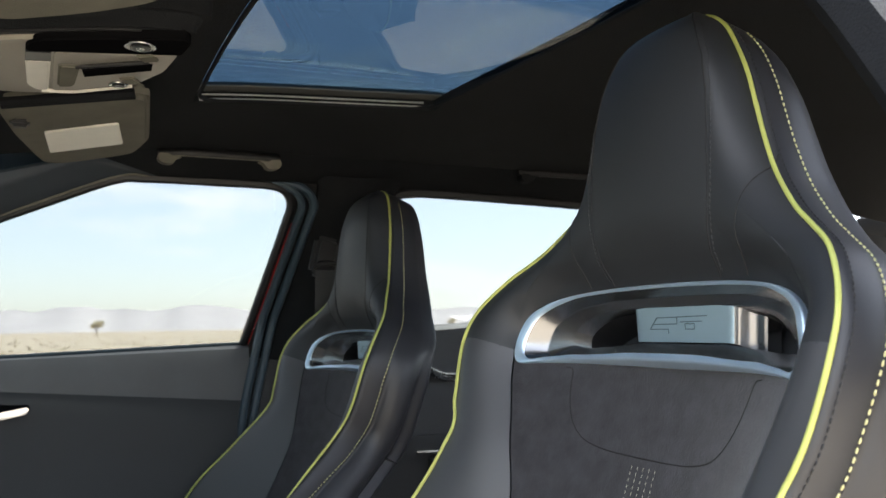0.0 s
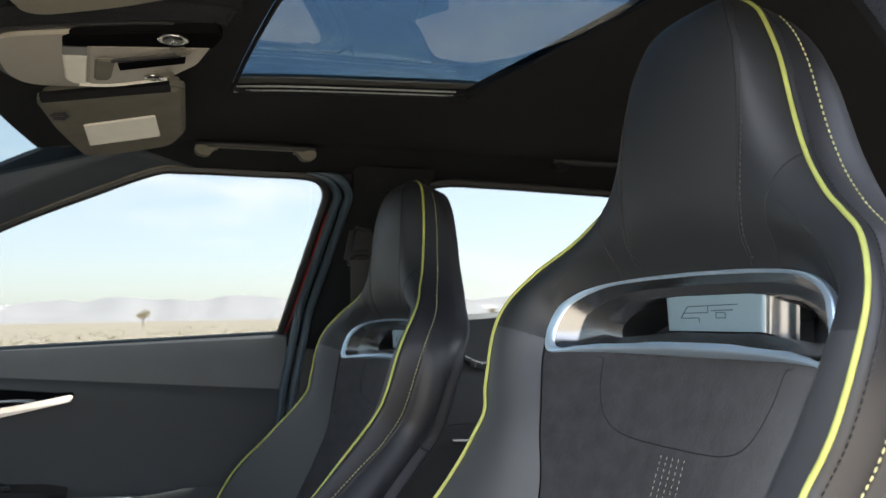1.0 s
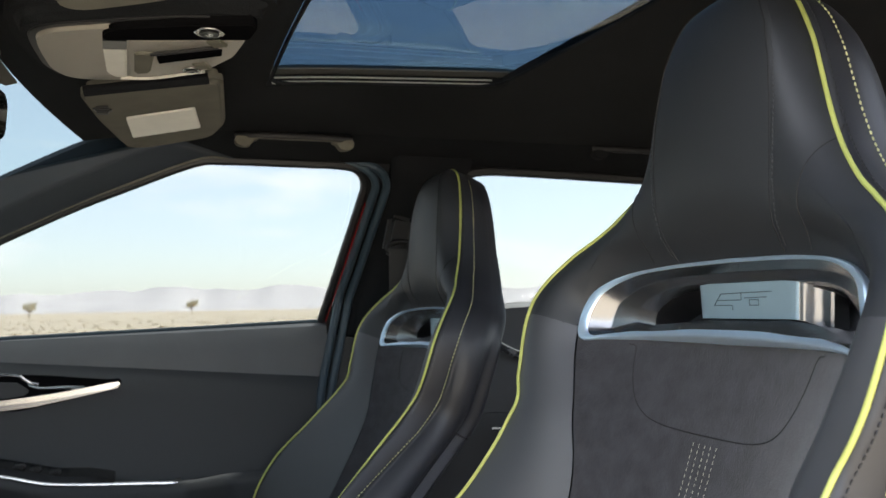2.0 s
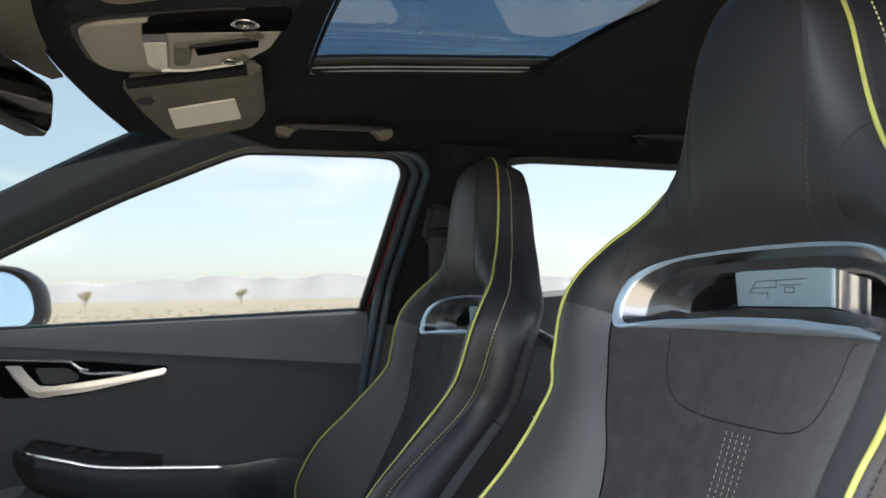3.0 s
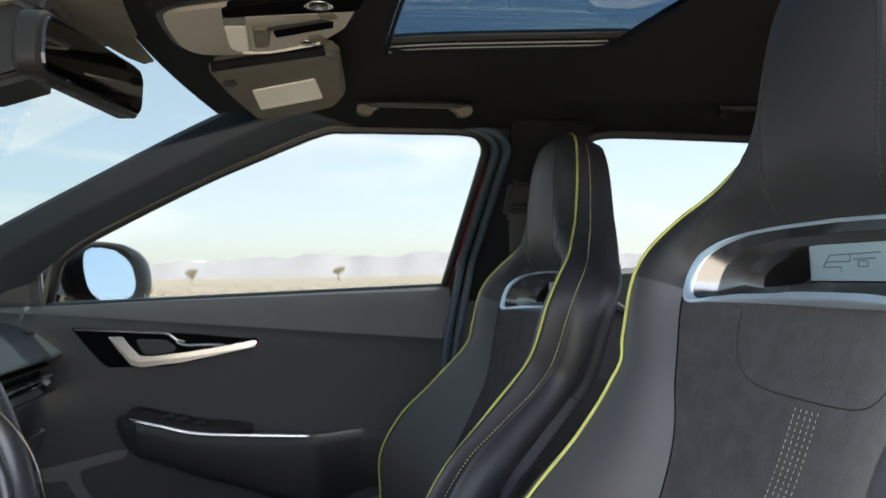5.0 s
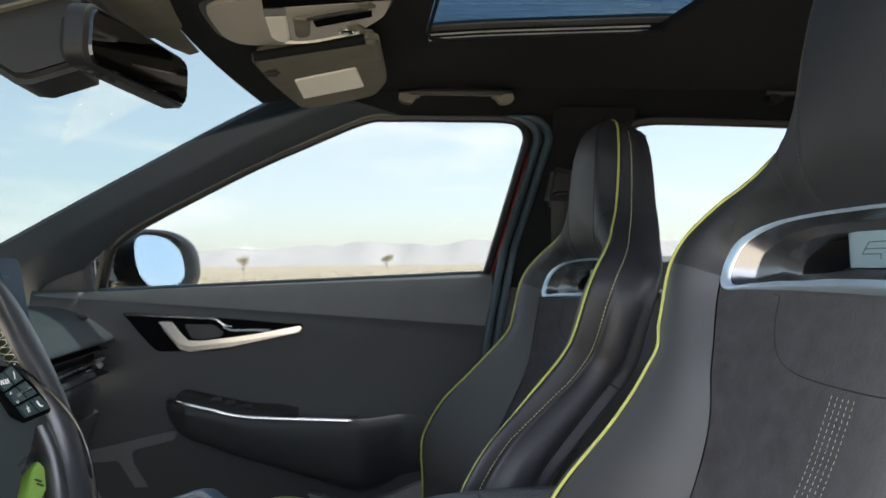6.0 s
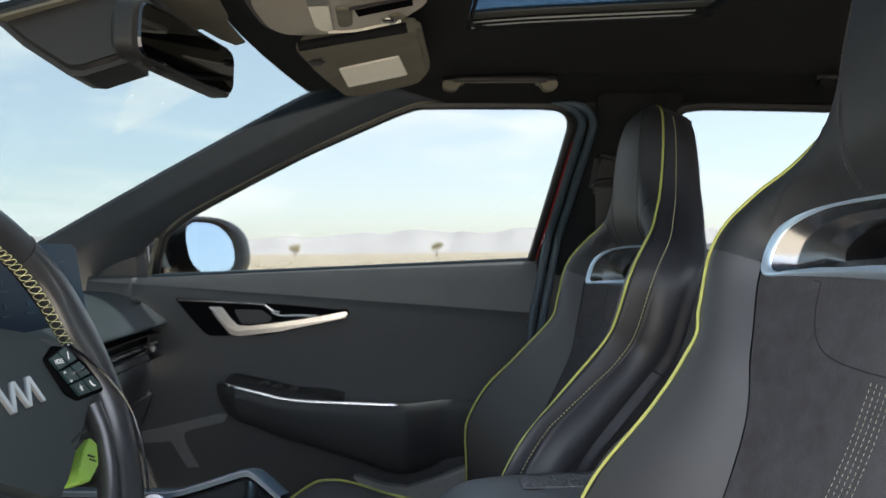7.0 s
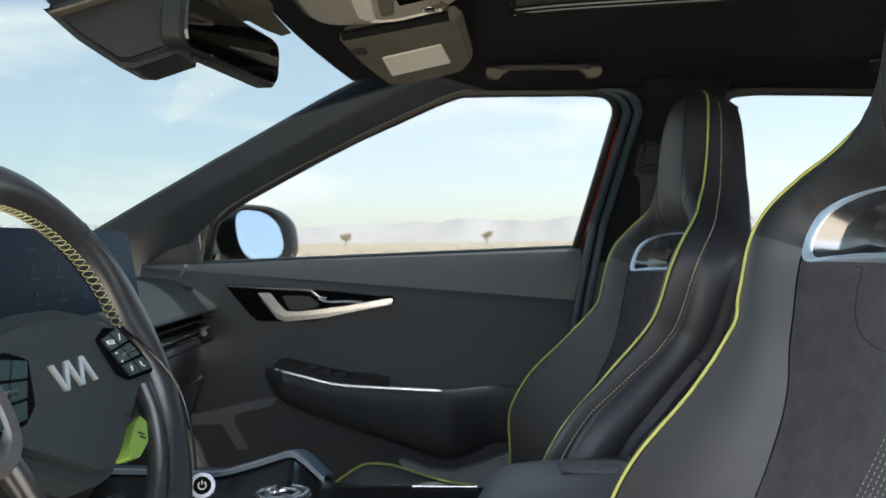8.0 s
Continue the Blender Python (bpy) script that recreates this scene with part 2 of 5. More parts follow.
def build_ground():
    radii = [0, 2, 5, 10, 20, 40, 70, 100, 140, 200, 280, 400, 600, 900, 1400, 2200, 3400, 4800]
    rows = []
    for r in radii:
        rows.append([(r * math.cos(a), r * math.sin(a), ground_height(r * math.cos(a), r * math.sin(a))) for a in np.linspace(0, 2 * math.pi, 96, endpoint=False)])
    bm = grid(rows[1:], True)
    bm.faces.new([bm.verts.new((p[0], p[1], p[2])) for p in rows[1]])
    return bm


def stony(m):
    """Adds pale stones and dark gaps of a hand's size to a ground material."""
    nt = m.node_tree
    b = nt.nodes["Principled BSDF"]
    src = b.inputs["Base Color"].links[0].from_socket
    co = nt.nodes.new("ShaderNodeTexCoord")
    n = nt.nodes.new("ShaderNodeTexNoise")
    n.inputs["Scale"].default_value, n.inputs["Detail"].default_value, n.inputs["Roughness"].default_value = 7.0, 8, 0.7
    r = nt.nodes.new("ShaderNodeValToRGB")
    r.color_ramp.elements[0].position, r.color_ramp.elements[1].position = 0.36, 0.62
    r.color_ramp.elements[0].color, r.color_ramp.elements[1].color = (0.62, 0.60, 0.57, 1), (1.12, 1.13, 1.14, 1)
    mx = nt.nodes.new("ShaderNodeMixRGB")
    mx.blend_type = "MULTIPLY"
    mx.inputs[0].default_value = 1.0
    nt.links.new(co.outputs["Object"], n.inputs["Vector"])
    nt.links.new(n.outputs["Fac"], r.inputs["Fac"])
    nt.links.new(src, mx.inputs[1])
    nt.links.new(r.outputs["Color"], mx.inputs[2])
    nt.links.new(mx.outputs["Color"], b.inputs["Base Color"])
    return m


SAND = material("dry_desert_floor", (0.50, 0.42, 0.31), 0.95, spots=0.3, spot_size=9.0, second=(0.60, 0.52, 0.40), spec=0.1)
stony(SAND)
ground = solid("ground", build_ground(), SAND, "flat sandy desert floor with dry yellow grass", "ground", "structure")

# distance haze is put into the rock as a pale base colour
ROCK = material("haze_coloured_rock", (0.50, 0.47, 0.46), 0.95, spots=0.2, spot_size=220.0, second=(0.57, 0.535, 0.515), spec=0.05)


def build_ridge(dist, base, amp, seed, a0, a1):
    n = 260
    low, high, crest = [], [], []
    for a in np.linspace(a0, a1, n):
        h = base + amp * (noise.fractal((a * 9 + seed, seed, 0), 1.0, 2.0, 6) + 0.35)
        h = max(6.0, h)
        d = dist * (1 + 0.05 * noise.noise((a * 25, seed, 3)))
        low.append((d * 0.86 * math.sin(a), d * 0.86 * math.cos(a), -2))
        crest.append((d * 0.95 * math.sin(a), d * 0.95 * math.cos(a), h * (0.45 + 0.06 * noise.noise((a * 30, 5, seed)))))
        high.append((d * math.sin(a), d * math.cos(a), h))
    return grid([low, crest, high])


solid("mountain_range", build_ridge(4300, 75, 55, 3.1, -1.5, 1.5), ROCK, "desert mountains along the horizon, haze put in their pale colour", "mountains", "structure")

# ---- cabin shell: the far side wall leans in towards the roof ----
MID = 0.38                       # the car's middle line


def side_y(z):
    return 1.126 - (z - 1.128) * 0.7


def on_side(x, z, inset=0.0):
    return Vector((x, side_y(z) - inset, z))


def mirror_y(bm):
    bmesh.ops.transform(bm, matrix=Matrix.Translation((0, 2 * MID, 0)) @ Matrix.Diagonal((1, -1, 1, 1)), verts=bm.verts)
    return bm


def ribbon(a, b, n=24, k=9, bulge=0.02, inward=(0, -1, -0.2), depth=0.025, ridge=0.0):
    """A padded strip of trim between two edge curves, rounded towards the cabin and closed behind."""
    ca, cb = spline(a, n), spline(b, n)
    w = np.array(Vector(inward).normalized())
    rows = []
    for p, q in zip(ca, cb):
        swell = lambda t: (1 - abs(2 * t - 1) ** 2.6) if not ridge else min(t / 0.06, 0.25 + 0.75 * t / ridge if t < ridge else ((1 - t) / (1 - ridge)) ** 0.6)
        front = [p + (q - p) * t + w * bulge * swell(t) for t in np.linspace(0, 1, k)]
        back = [q - w * depth, p - w * depth]
        rows.append(front + back)
    return grid(rows, True, True)


def a_pillar():
    return ribbon([(-1.42, 1.215, 0.99), (-1.047, 1.093, 1.175), (-0.755, 0.994, 1.316), (-0.494, 0.909, 1.436), (-0.40, 0.88, 1.452)],
                  [(-0.98, 1.2, 1.04), (-0.80, 1.082, 1.192), (-0.538, 0.99, 1.322), (-0.322, 0.93, 1.409), (-0.25, 0.926, 1.415)], 30, 17, 0.022, ridge=0.5)


def b_pillar_upper():
    return ribbon([(0.022, 0.905, 1.43), (0.026, 0.935, 1.385), (0.012, 0.985, 1.325), (-0.018, 1.085, 1.18), (-0.043, 1.13, 1.09)],
                  [(0.185, 0.905, 1.43), (0.17, 0.94, 1.385), (0.15, 0.985, 1.325), (0.11, 1.085, 1.18), (0.09, 1.13, 1.09)], 24, 9, 0.03)


def roof_rail():
    return ribbon([(-0.5, 0.909, 1.44), (-0.3, 0.925, 1.416), (-0.05, 0.924, 1.417), (0.3, 0.926, 1.414), (0.7, 0.93, 1.405), (1.3, 0.96, 1.36)],
                  [(-0.5, 0.82, 1.456), (-0.3, 0.80, 1.470), (-0.05, 0.80, 1.478), (0.3, 0.80, 1.478), (0.7, 0.81, 1.46), (1.3, 0.84, 1.42)], 40, 9, 0.002, (0, -0.6, -1))


def c_pillar():
    return ribbon([(0.86, 0.93, 1.405), (0.95, 1.0, 1.30), (1.05, 1.1, 1.16), (1.08, 1.13, 1.10)],
                  [(1.55, 0.93, 1.36), (1.6, 1.0, 1.28), (1.6, 1.1, 1.16), (1.6, 1.13, 1.10)], 14, 7, 0.03)


for name, maker, mat, lab in (("pillar_front", a_pillar, PILLAR, "dark grey plastic windscreen pillar trim"),
                              ("pillar_middle", b_pillar_upper, HEADLINER, "black middle pillar trim between side windows"),
                              ("roof_rail", roof_rail, HEADLINER, "black cloth roof rail above the side windows"),
                              ("pillar_rear", c_pillar, HEADLINER, "black rear pillar trim")):
    solid(name, maker(), mat, lab, "trim", "structure")
    if name != "pillar_front":
        solid(name, mirror_y(maker()), mat, lab, "trim", "structure")


def roof_z(x, y):
    z = 1.488 - 0.21 * (y - MID) ** 2
    z -= 0.22 * max(0.0, -0.12 - x) ** 2 + 0.07 * max(0.0, x - 0.4) ** 2
    return z


SX0, SX1, SY0, SY1 = -0.24, 0.106, 0.0, 0.630      # the roof glass opening


def skew(x, y):
    """The far edge of the roof opening runs slightly askew; the shift fades out to both sides."""
    d = -0.14 * (min(max(x, SX0), SX1) + 0.232)
    return y + d * min(1.0, max(0.0, (y - SY0) / (SY1 - SY0) if y <= SY1 else (0.82 - y) / (0.82 - SY1)))


def bow(x, y):
    """The rear edge of the roof opening is bowed backwards; the shift fades out to front and rear."""
    w = (x - SX0) / (SX1 - SX0) if x <= SX1 else (SX1 + 0.5 - x) / 0.5
    return x + 0.030 * max(0.0, 1 - ((y - 0.32) / 0.29) ** 2) * min(1.0, max(0.0, w))


def header_x(y):
    return -0.562 + 0.36 * abs(y - MID) ** 2


def build_headliner():
    xs = [None] + list(np.linspace(-0.43, SX0, 7)) + list(np.linspace(SX0, SX1, 9))[1:] + list(np.linspace(SX1, 1.55, 20))[1:]
    ys = list(np.linspace(-0.06, SY0, 6)) + list(np.linspace(SY0, SY1, 13))[1:] + list(np.linspace(SY1, 0.82, 6))[1:]
    bm = bmesh.new()
    vs = {}
    for i, x in enumerate(xs):
        for j, y in enumerate(ys):
            xx = header_x(y) if x is None else x
            x2, y2 = bow(xx, y), skew(xx, y)
            vs[i, j] = bm.verts.new((x2, y2, roof_z(x2, y2)))
    for i in range(len(xs) - 1):
        for j in range(len(ys) - 1):
            x0 = -9 if xs[i] is None else xs[i]
            if SX0 - 1e-6 <= x0 < SX1 - 1e-6 and SY0 - 1e-6 <= ys[j] < SY1 - 1e-6:
                continue
            bm.faces.new((vs[i, j], vs[i, j + 1], vs[i + 1, j + 1], vs[i + 1, j]))
    bmesh.ops.recalc_face_normals(bm, faces=bm.faces)
    if sum(f.normal.z for f in bm.faces) < 0:
        bmesh.ops.reverse_faces(bm, faces=bm.faces)
    ex = bmesh.ops.extrude_face_region(bm, geom=bm.faces[:])
    bmesh.ops.translate(bm, verts=[e for e in ex["geom"] if isinstance(e, bmesh.types.BMVert)], vec=(0, 0, 0.016))
    return bm


solid("ceiling", build_headliner(), HEADLINER, "black cloth headliner with an open roof window", "ceiling", "structure")


# roof glass and its edge trim
def rounded_rect(x0, x1, y0, y1, r, n=5):
    out = []
    for cx, cy, a0 in ((x1 - r, y1 - r, 0), (x0 + r, y1 - r, 90), (x0 + r, y0 + r, 180), (x1 - r, y0 + r, 270)):
        for k in range(n):
            a = radians(a0 + 90 * k / (n - 1))
            out.append((cx + r * math.cos(a), cy + r * math.sin(a)))
    return out


RAIL = material("pale_rail_plastic", (0.30, 0.31, 0.29), 0.45, spots=0.1, spot_size=0.02)
GLASS_BORDER = material("dark_glass_border", (0.085, 0.088, 0.082), 0.6, spots=0.1, spot_size=0.05)
sunroof = thing("sunroof", Matrix.Translation((-0.08, MID, 1.49)), "tinted glass sunroof set in the black headliner", "sunroof")
inv = Matrix.Translation((0.08, -MID, -1.49))


def placed(bm, m):
    bmesh.ops.transform(bm, matrix=m, verts=bm.verts)
    return bm


def sunroof_glass():
    rows = [[(x, y, max(roof_z(x, MID) + 0.010 + 0.058 * (y - MID), roof_z(x, y) + 0.002)) for y in np.linspace(SY0 - 0.05, SY1 + 0.06, 40)] for x in np.linspace(SX0 - 0.06, SX1 + 0.09, 24)]
    return thicken(grid(rows), 0.005)


part("glass", placed(sunroof_glass(), inv), TINTED, sunroof, "dark blue tinted glass")


def opening_trim(rise, r):
    pts = rounded_rect(SX0 + 0.004, SX1 - 0.004, SY0 + 0.004, SY1 - 0.004, 0.03)
    path = []
    for (xa, ya), (xb, yb) in zip(pts, pts[1:] + pts[:1]):
        for t in np.linspace(0, 1, 6, endpoint=False):
            x, y = xa + (xb - xa) * t, ya + (yb - ya) * t
            x2, y2 = bow(x, y), skew(x, y)
            path.append((x2, y2, roof_z(x2, y2) + rise))
    return tube(path + path[:1], r, 6)


part("edge_trim", placed(opening_trim(0.001, 0.003), inv), HEADLINER, sunroof, "black edge strip round the opening")
def rail(dy, dz, r):
    path = []
    for x in np.linspace(SX0 + 0.008, SX1 - 0.018, 14):
        y = skew(x, SY1) + dy
        path.append((x, y, roof_z(x, y) + dz))
    return tube(path, r, 6)


for dy, dz, r in ((-0.004, 0.003, 0.0021), (-0.0055, 0.0095, 0.0013)):
    part("inner_rail", placed(rail(dy, dz, r), inv), RAIL, sunroof, "thin pale metal rail")
rows = [[(x, skew(x, SY1) + d, roof_z(x, skew(x, SY1) + d) + h) for x in np.linspace(SX0 - 0.03, SX1 + 0.07, 14)] for d, h in ((-0.017, 0.0175), (0.0, 0.0175), (0.02, 0.0175), (0.03, 0.022), (0.033, 0.042))]
part("glass_border", placed(thicken(grid(rows), 0.002), inv), GLASS_BORDER, sunroof, "dark printed border of the glass")

# windscreen
wind = thing("windscreen", Matrix.Translation((-1.0, MID, 1.2)), "raked clear windscreen with a painted reflection patch", "windscreen", kind="structure")


def wind_point(s, y):
    """s runs from the header (0) to the cowl (1)."""
    top = Vector((header_x(y) - 0.005, y, roof_z(header_x(y), y) + 0.012))
    bot = Vector((-1.5 + 0.42 * abs(y - MID) ** 2, MID + (y - MID) * 1.55, 0.985))
    return top.lerp(bot, s) + Vector((-0.02, 0, 0.06)) * math.sin(math.pi * s)


rows = [[wind_point(s, y) - Vector((-1.0, MID, 1.2)) for y in np.linspace(-0.24, 1.0, 25)] for s in np.linspace(-0.05, 1, 16)]
part("glass", thicken(grid(rows), 0.004), SCREEN_GLASS, wind)

# pale films painted as reflections: a patch on the windscreen, streaks on the roof glass
def glare_sheet(name, thick, size):
    m = bpy.data.materials.new(name)
    m.use_nodes = True
    nt = m.node_tree
    nt.nodes.clear()
    out = nt.nodes.new("ShaderNodeOutputMaterial")
    tr = nt.nodes.new("ShaderNodeBsdfTransparent")
    df = nt.nodes.new("ShaderNodeBsdfTranslucent")
    df.inputs["Color"].default_value = (0.9, 0.8, 0.68, 1)
    co = nt.nodes.new("ShaderNodeTexCoord")
    n = nt.nodes.new("ShaderNodeTexNoise")
    n.inputs["Scale"].default_value = 1 / size
    n.inputs["Detail"].default_value = 8
    n.inputs["Roughness"].default_value = 0.7
    mr = nt.nodes.new("ShaderNodeMapRange")
    mr.inputs["From Min"].default_value, mr.inputs["From Max"].default_value = 0.3, 0.7
    mr.inputs["To Min"].default_value, mr.inputs["To Max"].default_value = thick * 0.55, min(1.0, thick * 1.2)
    mx = nt.nodes.new("ShaderNodeMixShader")
    lk = nt.links.new
    lk(co.outputs["Object"], n.inputs["Vector"])
    lk(n.outputs["Fac"], mr.inputs["Value"])
    lk(mr.outputs["Result"], mx.inputs["Fac"])
    lk(tr.outputs["BSDF"], mx.inputs[1])
    lk(df.outputs["BSDF"], mx.inputs[2])
    lk(mx.outputs["Shader"], out.inputs["Surface"])
    return m


GLARE_THIN = glare_sheet("thin_glare_film", 0.26, 0.02)
GLARE_STREAK = glare_sheet("glare_smear", 0.7, 0.03)


def film(outline, place, mat, name, parent, m, label):
    """A thin film over a convex outline, laid on a surface."""
    c = np.mean(outline, axis=0)
    ring = [c + (np.array(p) - c) * k for k in (1.0, 0.6, 0.25) for p in outline]
    k = len(outline)
    rows = [[place(*p) for p in ring[i * k:(i + 1) * k]] for i in range(3)]
    bm = grid(rows, True)
    bm.faces.new([bm.verts.new(q) for q in rows[2]])
    bmesh.ops.remove_doubles(bm, verts=bm.verts, dist=1e-6)
    return part(name, placed(bm, m), mat, parent, label)


on_screen = lambda s, y: np.array(wind_point(s, y) - Vector((-0.004, 0, 0.010)))
film([(0.302, 0.744), (0.214, 0.640), (0.150, 0.56), (0.06, 0.50), (0.05, 0.60), (0.13, 0.70)], on_screen, GLARE_THIN, "dust_film", wind, Matrix.Translation((1.0, -MID, -1.2)), "pale film in place of a reflection on the glass")
on_roof = lambda x, y: np.array((x, y, roof_z(x, MID) + 0.018 + 0.058 * (y - MID)))
film([(-0.2214, 0.5307), (-0.1253, 0.5206), (-0.0331, 0.511), (0.0464, 0.525), (0.0558, 0.5391), (-0.0246, 0.5354), (-0.1209, 0.5373), (-0.2193, 0.5427)], on_roof, GLARE_STREAK, "dust_streak", sunroof, inv, "long pale streak in place of a reflection on the roof glass")
film([(0.0049, 0.6412), (0.0777, 0.6914), (0.107, 0.7031), (0.094, 0.708), (0.0364, 0.6706)], on_roof, GLARE_STREAK, "dust_streak", sunroof, inv, "short pale streak in place of a reflection on the roof glass")

# shade band behind the inside mirror, along the top of the windscreen
def shade_band():
    rows = []
    for y in np.linspace(0.26, 0.56, 40):
        d = float(np.interp(y, [0.26, 0.30, 0.455, 0.465, 0.52, 0.56], [0.19, 0.175, 0.085, 0.03, 0.022, 0.012]))
        rows.append([wind_point(s * d, y) - Vector((-0.003, 0, 0.014)) for s in np.linspace(-0.1, 1, 6)])
    return thicken(grid(rows), 0.003)


part("shade_band", placed(shade_band(), Matrix.Translation((1.0, -MID, -1.2))), VISOR, wind, "beige shade band along the glass edge")


# ---- the two bucket seats: local x across, y forward out of the backrest, z up along it ----
#        height, half width, forward place of the piping
PIPE = [(-0.50, 0.235, 0.075), (-0.41, 0.24, 0.110), (-0.37, 0.242, 0.128), (-0.33, 0.240, 0.137), (-0.26, 0.232, 0.127), (-0.177, 0.214, 0.096),
        (-0.10, 0.205, 0.067), (-0.063, 0.217, 0.066), (-0.011, 0.226, 0.072), (0.024, 0.2205, 0.070), (0.060, 0.197, 0.060),
        (0.082, 0.171, 0.0525), (0.10, 0.149, 0.049), (0.13, 0.1215, 0.0455), (0.16, 0.1035, 0.048), (0.19, 0.090, 0.053), (0.22, 0.0775, 0.0595), (0.25, 0.060, 0.0655), (0.268, 0.046, 0.069), (0.281, 0.027, 0.0715), (0.288, 0.0, 0.0725)]
#        height, half width of the middle panel, its forward place at the middle and at its edge
PANEL = [(-0.50, 0.13, 0.03, 0.05), (-0.37, 0.13, 0.025, 0.05), (-0.26, 0.128, 0.004, 0.036), (-0.15, 0.131, -0.007, 0.027), (-0.08, 0.152, -0.007, 0.033), (-0.015, 0.176, -0.006, 0.039),
         (0.03, 0.172, -0.006, 0.038), (0.062, 0.128, 0.018, 0.034), (0.080, 0.092, 0.042, 0.044),
         (0.10, 0.0745, 0.060, 0.0555), (0.12, 0.0745, 0.071, 0.064), (0.14, 0.075, 0.079, 0.0715), (0.16, 0.0745, 0.086, 0.078), (0.19, 0.0715, 0.095, 0.087), (0.22, 0.065, 0.102, 0.0945), (0.25, 0.050, 0.1035, 0.0985), (0.268, 0.036, 0.0955, 0.0935), (0.281, 0.018, 0.083, 0.0825), (0.288, 0.0, 0.0725, 0.0725)]
BEZ_LOW, BEZ_TOP = -0.006, 0.066
PIPE_S = spline(sorted(PIPE), 240)
PANEL_S = spline(sorted(PANEL), 200)


def pipe_at(v):
    return [float(np.interp(v, PIPE_S[:, 0], PIPE_S[:, i])) for i in (1, 2)]


def panel_at(v):
    return [float(np.interp(v, PANEL_S[:, 0], PANEL_S[:, i])) for i in (1, 2, 3)]


def panel_depth(u, v):
    """Forward place of the seat's face at u across, v up."""
    u = abs(u)
    w, n = pipe_at(v)
    wi, c, e = panel_at(v)
    if u <= wi or w <= wi + 1e-4:
        return c + (e - c) * (min(1, u / max(wi, 1e-4)) ** 2.2)
    t = min(1, (u - wi) / (w - wi))
    puff = (0.006 + 0.006 * min(1.0, max(0.0, (0.03 - v) / 0.07)) * min(1.0, max(-0.9, (v + 0.30) / 0.10)) + 0.007 * math.exp(-((v - 0.015) / 0.055) ** 2)) * math.sin(math.pi * t)
    return e + (n - e) * t ** 1.15 + puff


def face_rows(vs, lo, hi, k, across):
    """Rows of face points; across maps 0..1 and v to u."""
    return [[(u, panel_depth(u, v), v) for u in [across(t, v) for t in np.linspace(lo, hi, k)]] for v in vs]


def bezel_outline(n):
    """Outline of the shoulder opening's frame: (across, up), right half and its mirror."""
    half = [(0.0, 0.0635), (0.05, 0.0625), (0.085, 0.060), (0.115, 0.0555), (0.135, 0.050), (0.152, 0.0425), (0.168, 0.0295), (0.1765, 0.010), (0.1775, -0.006), (0.170, -0.0155), (0.150, -0.0108), (0.12, -0.0054), (0.09, -0.002), (0.045, 0.0008), (0.0, 0.0013)]
    a = [tuple(p) for p in spline(half, n)]
    return a + [(-x, z) for x, z in a[-2:0:-1]]


BEZ_UP = np.array([(0.0, 0.0635), (0.05, 0.0625), (0.085, 0.060), (0.115, 0.0555), (0.135, 0.050), (0.152, 0.0425), (0.168, 0.0295), (0.1765, 0.010), (0.1775, -0.005), (0.3, -0.005)])
BEZ_DN = np.array([(0.0, 0.0013), (0.045, 0.0008), (0.09, -0.002), (0.12, -0.0054), (0.150, -0.0108), (0.172, -0.015), (0.1775, -0.010)])


def middle_panel():
    rows = []
    for r in np.linspace(0, 1, 46):
        row = []
        for t in np.linspace(-1, 1, 33):
            top = float(np.interp(abs(t) * 0.175, BEZ_DN[:, 0], BEZ_DN[:, 1])) + 0.0002
            v = -0.5 + (top + 0.5) * r
            u = t * (panel_at(v)[0] - 0.001)
            row.append((u, panel_depth(u, v), v))
        rows.append(row)
    return grid(rows)


def side_bolster(sgn):
    vs = np.linspace(-0.5, -0.004, 56)

    def across(t, v):
        wi, w = panel_at(v)[0], pipe_at(v)[0]
        return sgn * (wi + 0.0004 + (w - 0.001 - wi) * t)
    return grid(face_rows(vs, 0, 1, 14, across))


def head_pad():
    """The leather above the shoulder opening, from piping to piping."""
    rows = []
    for r in list(np.linspace(0, 0.8, 60)) + list(np.linspace(0.8, 1, 26))[1:]:
        row = []
        for t in np.linspace(-1, 1, 61):
            u0 = t * 0.2245
            v0 = float(np.interp(abs(u0), BEZ_UP[:, 0], BEZ_UP[:, 1])) - 0.003 * (abs(u0) < 0.176)
            v = v0 + (0.2875 - v0) * r
            k = min(1.0, r * 3.5)
            k = k * k * (3 - 2 * k)
            u = u0 + (t * (pipe_at(v)[0] - 0.0005) - u0) * k
            u = max(-pipe_at(v)[0], min(pipe_at(v)[0], u))
            row.append((u, panel_depth(u, v), v))
        rows.append(row)
    return grid(rows)


def shell_depth(v):
    return float(np.interp(v, [-0.5, -0.1, 0.0, 0.06, 0.1, 0.17, 0.25, 0.29], [0.11, 0.11, 0.105, 0.094, 0.084, 0.068, 0.058, 0.05]))


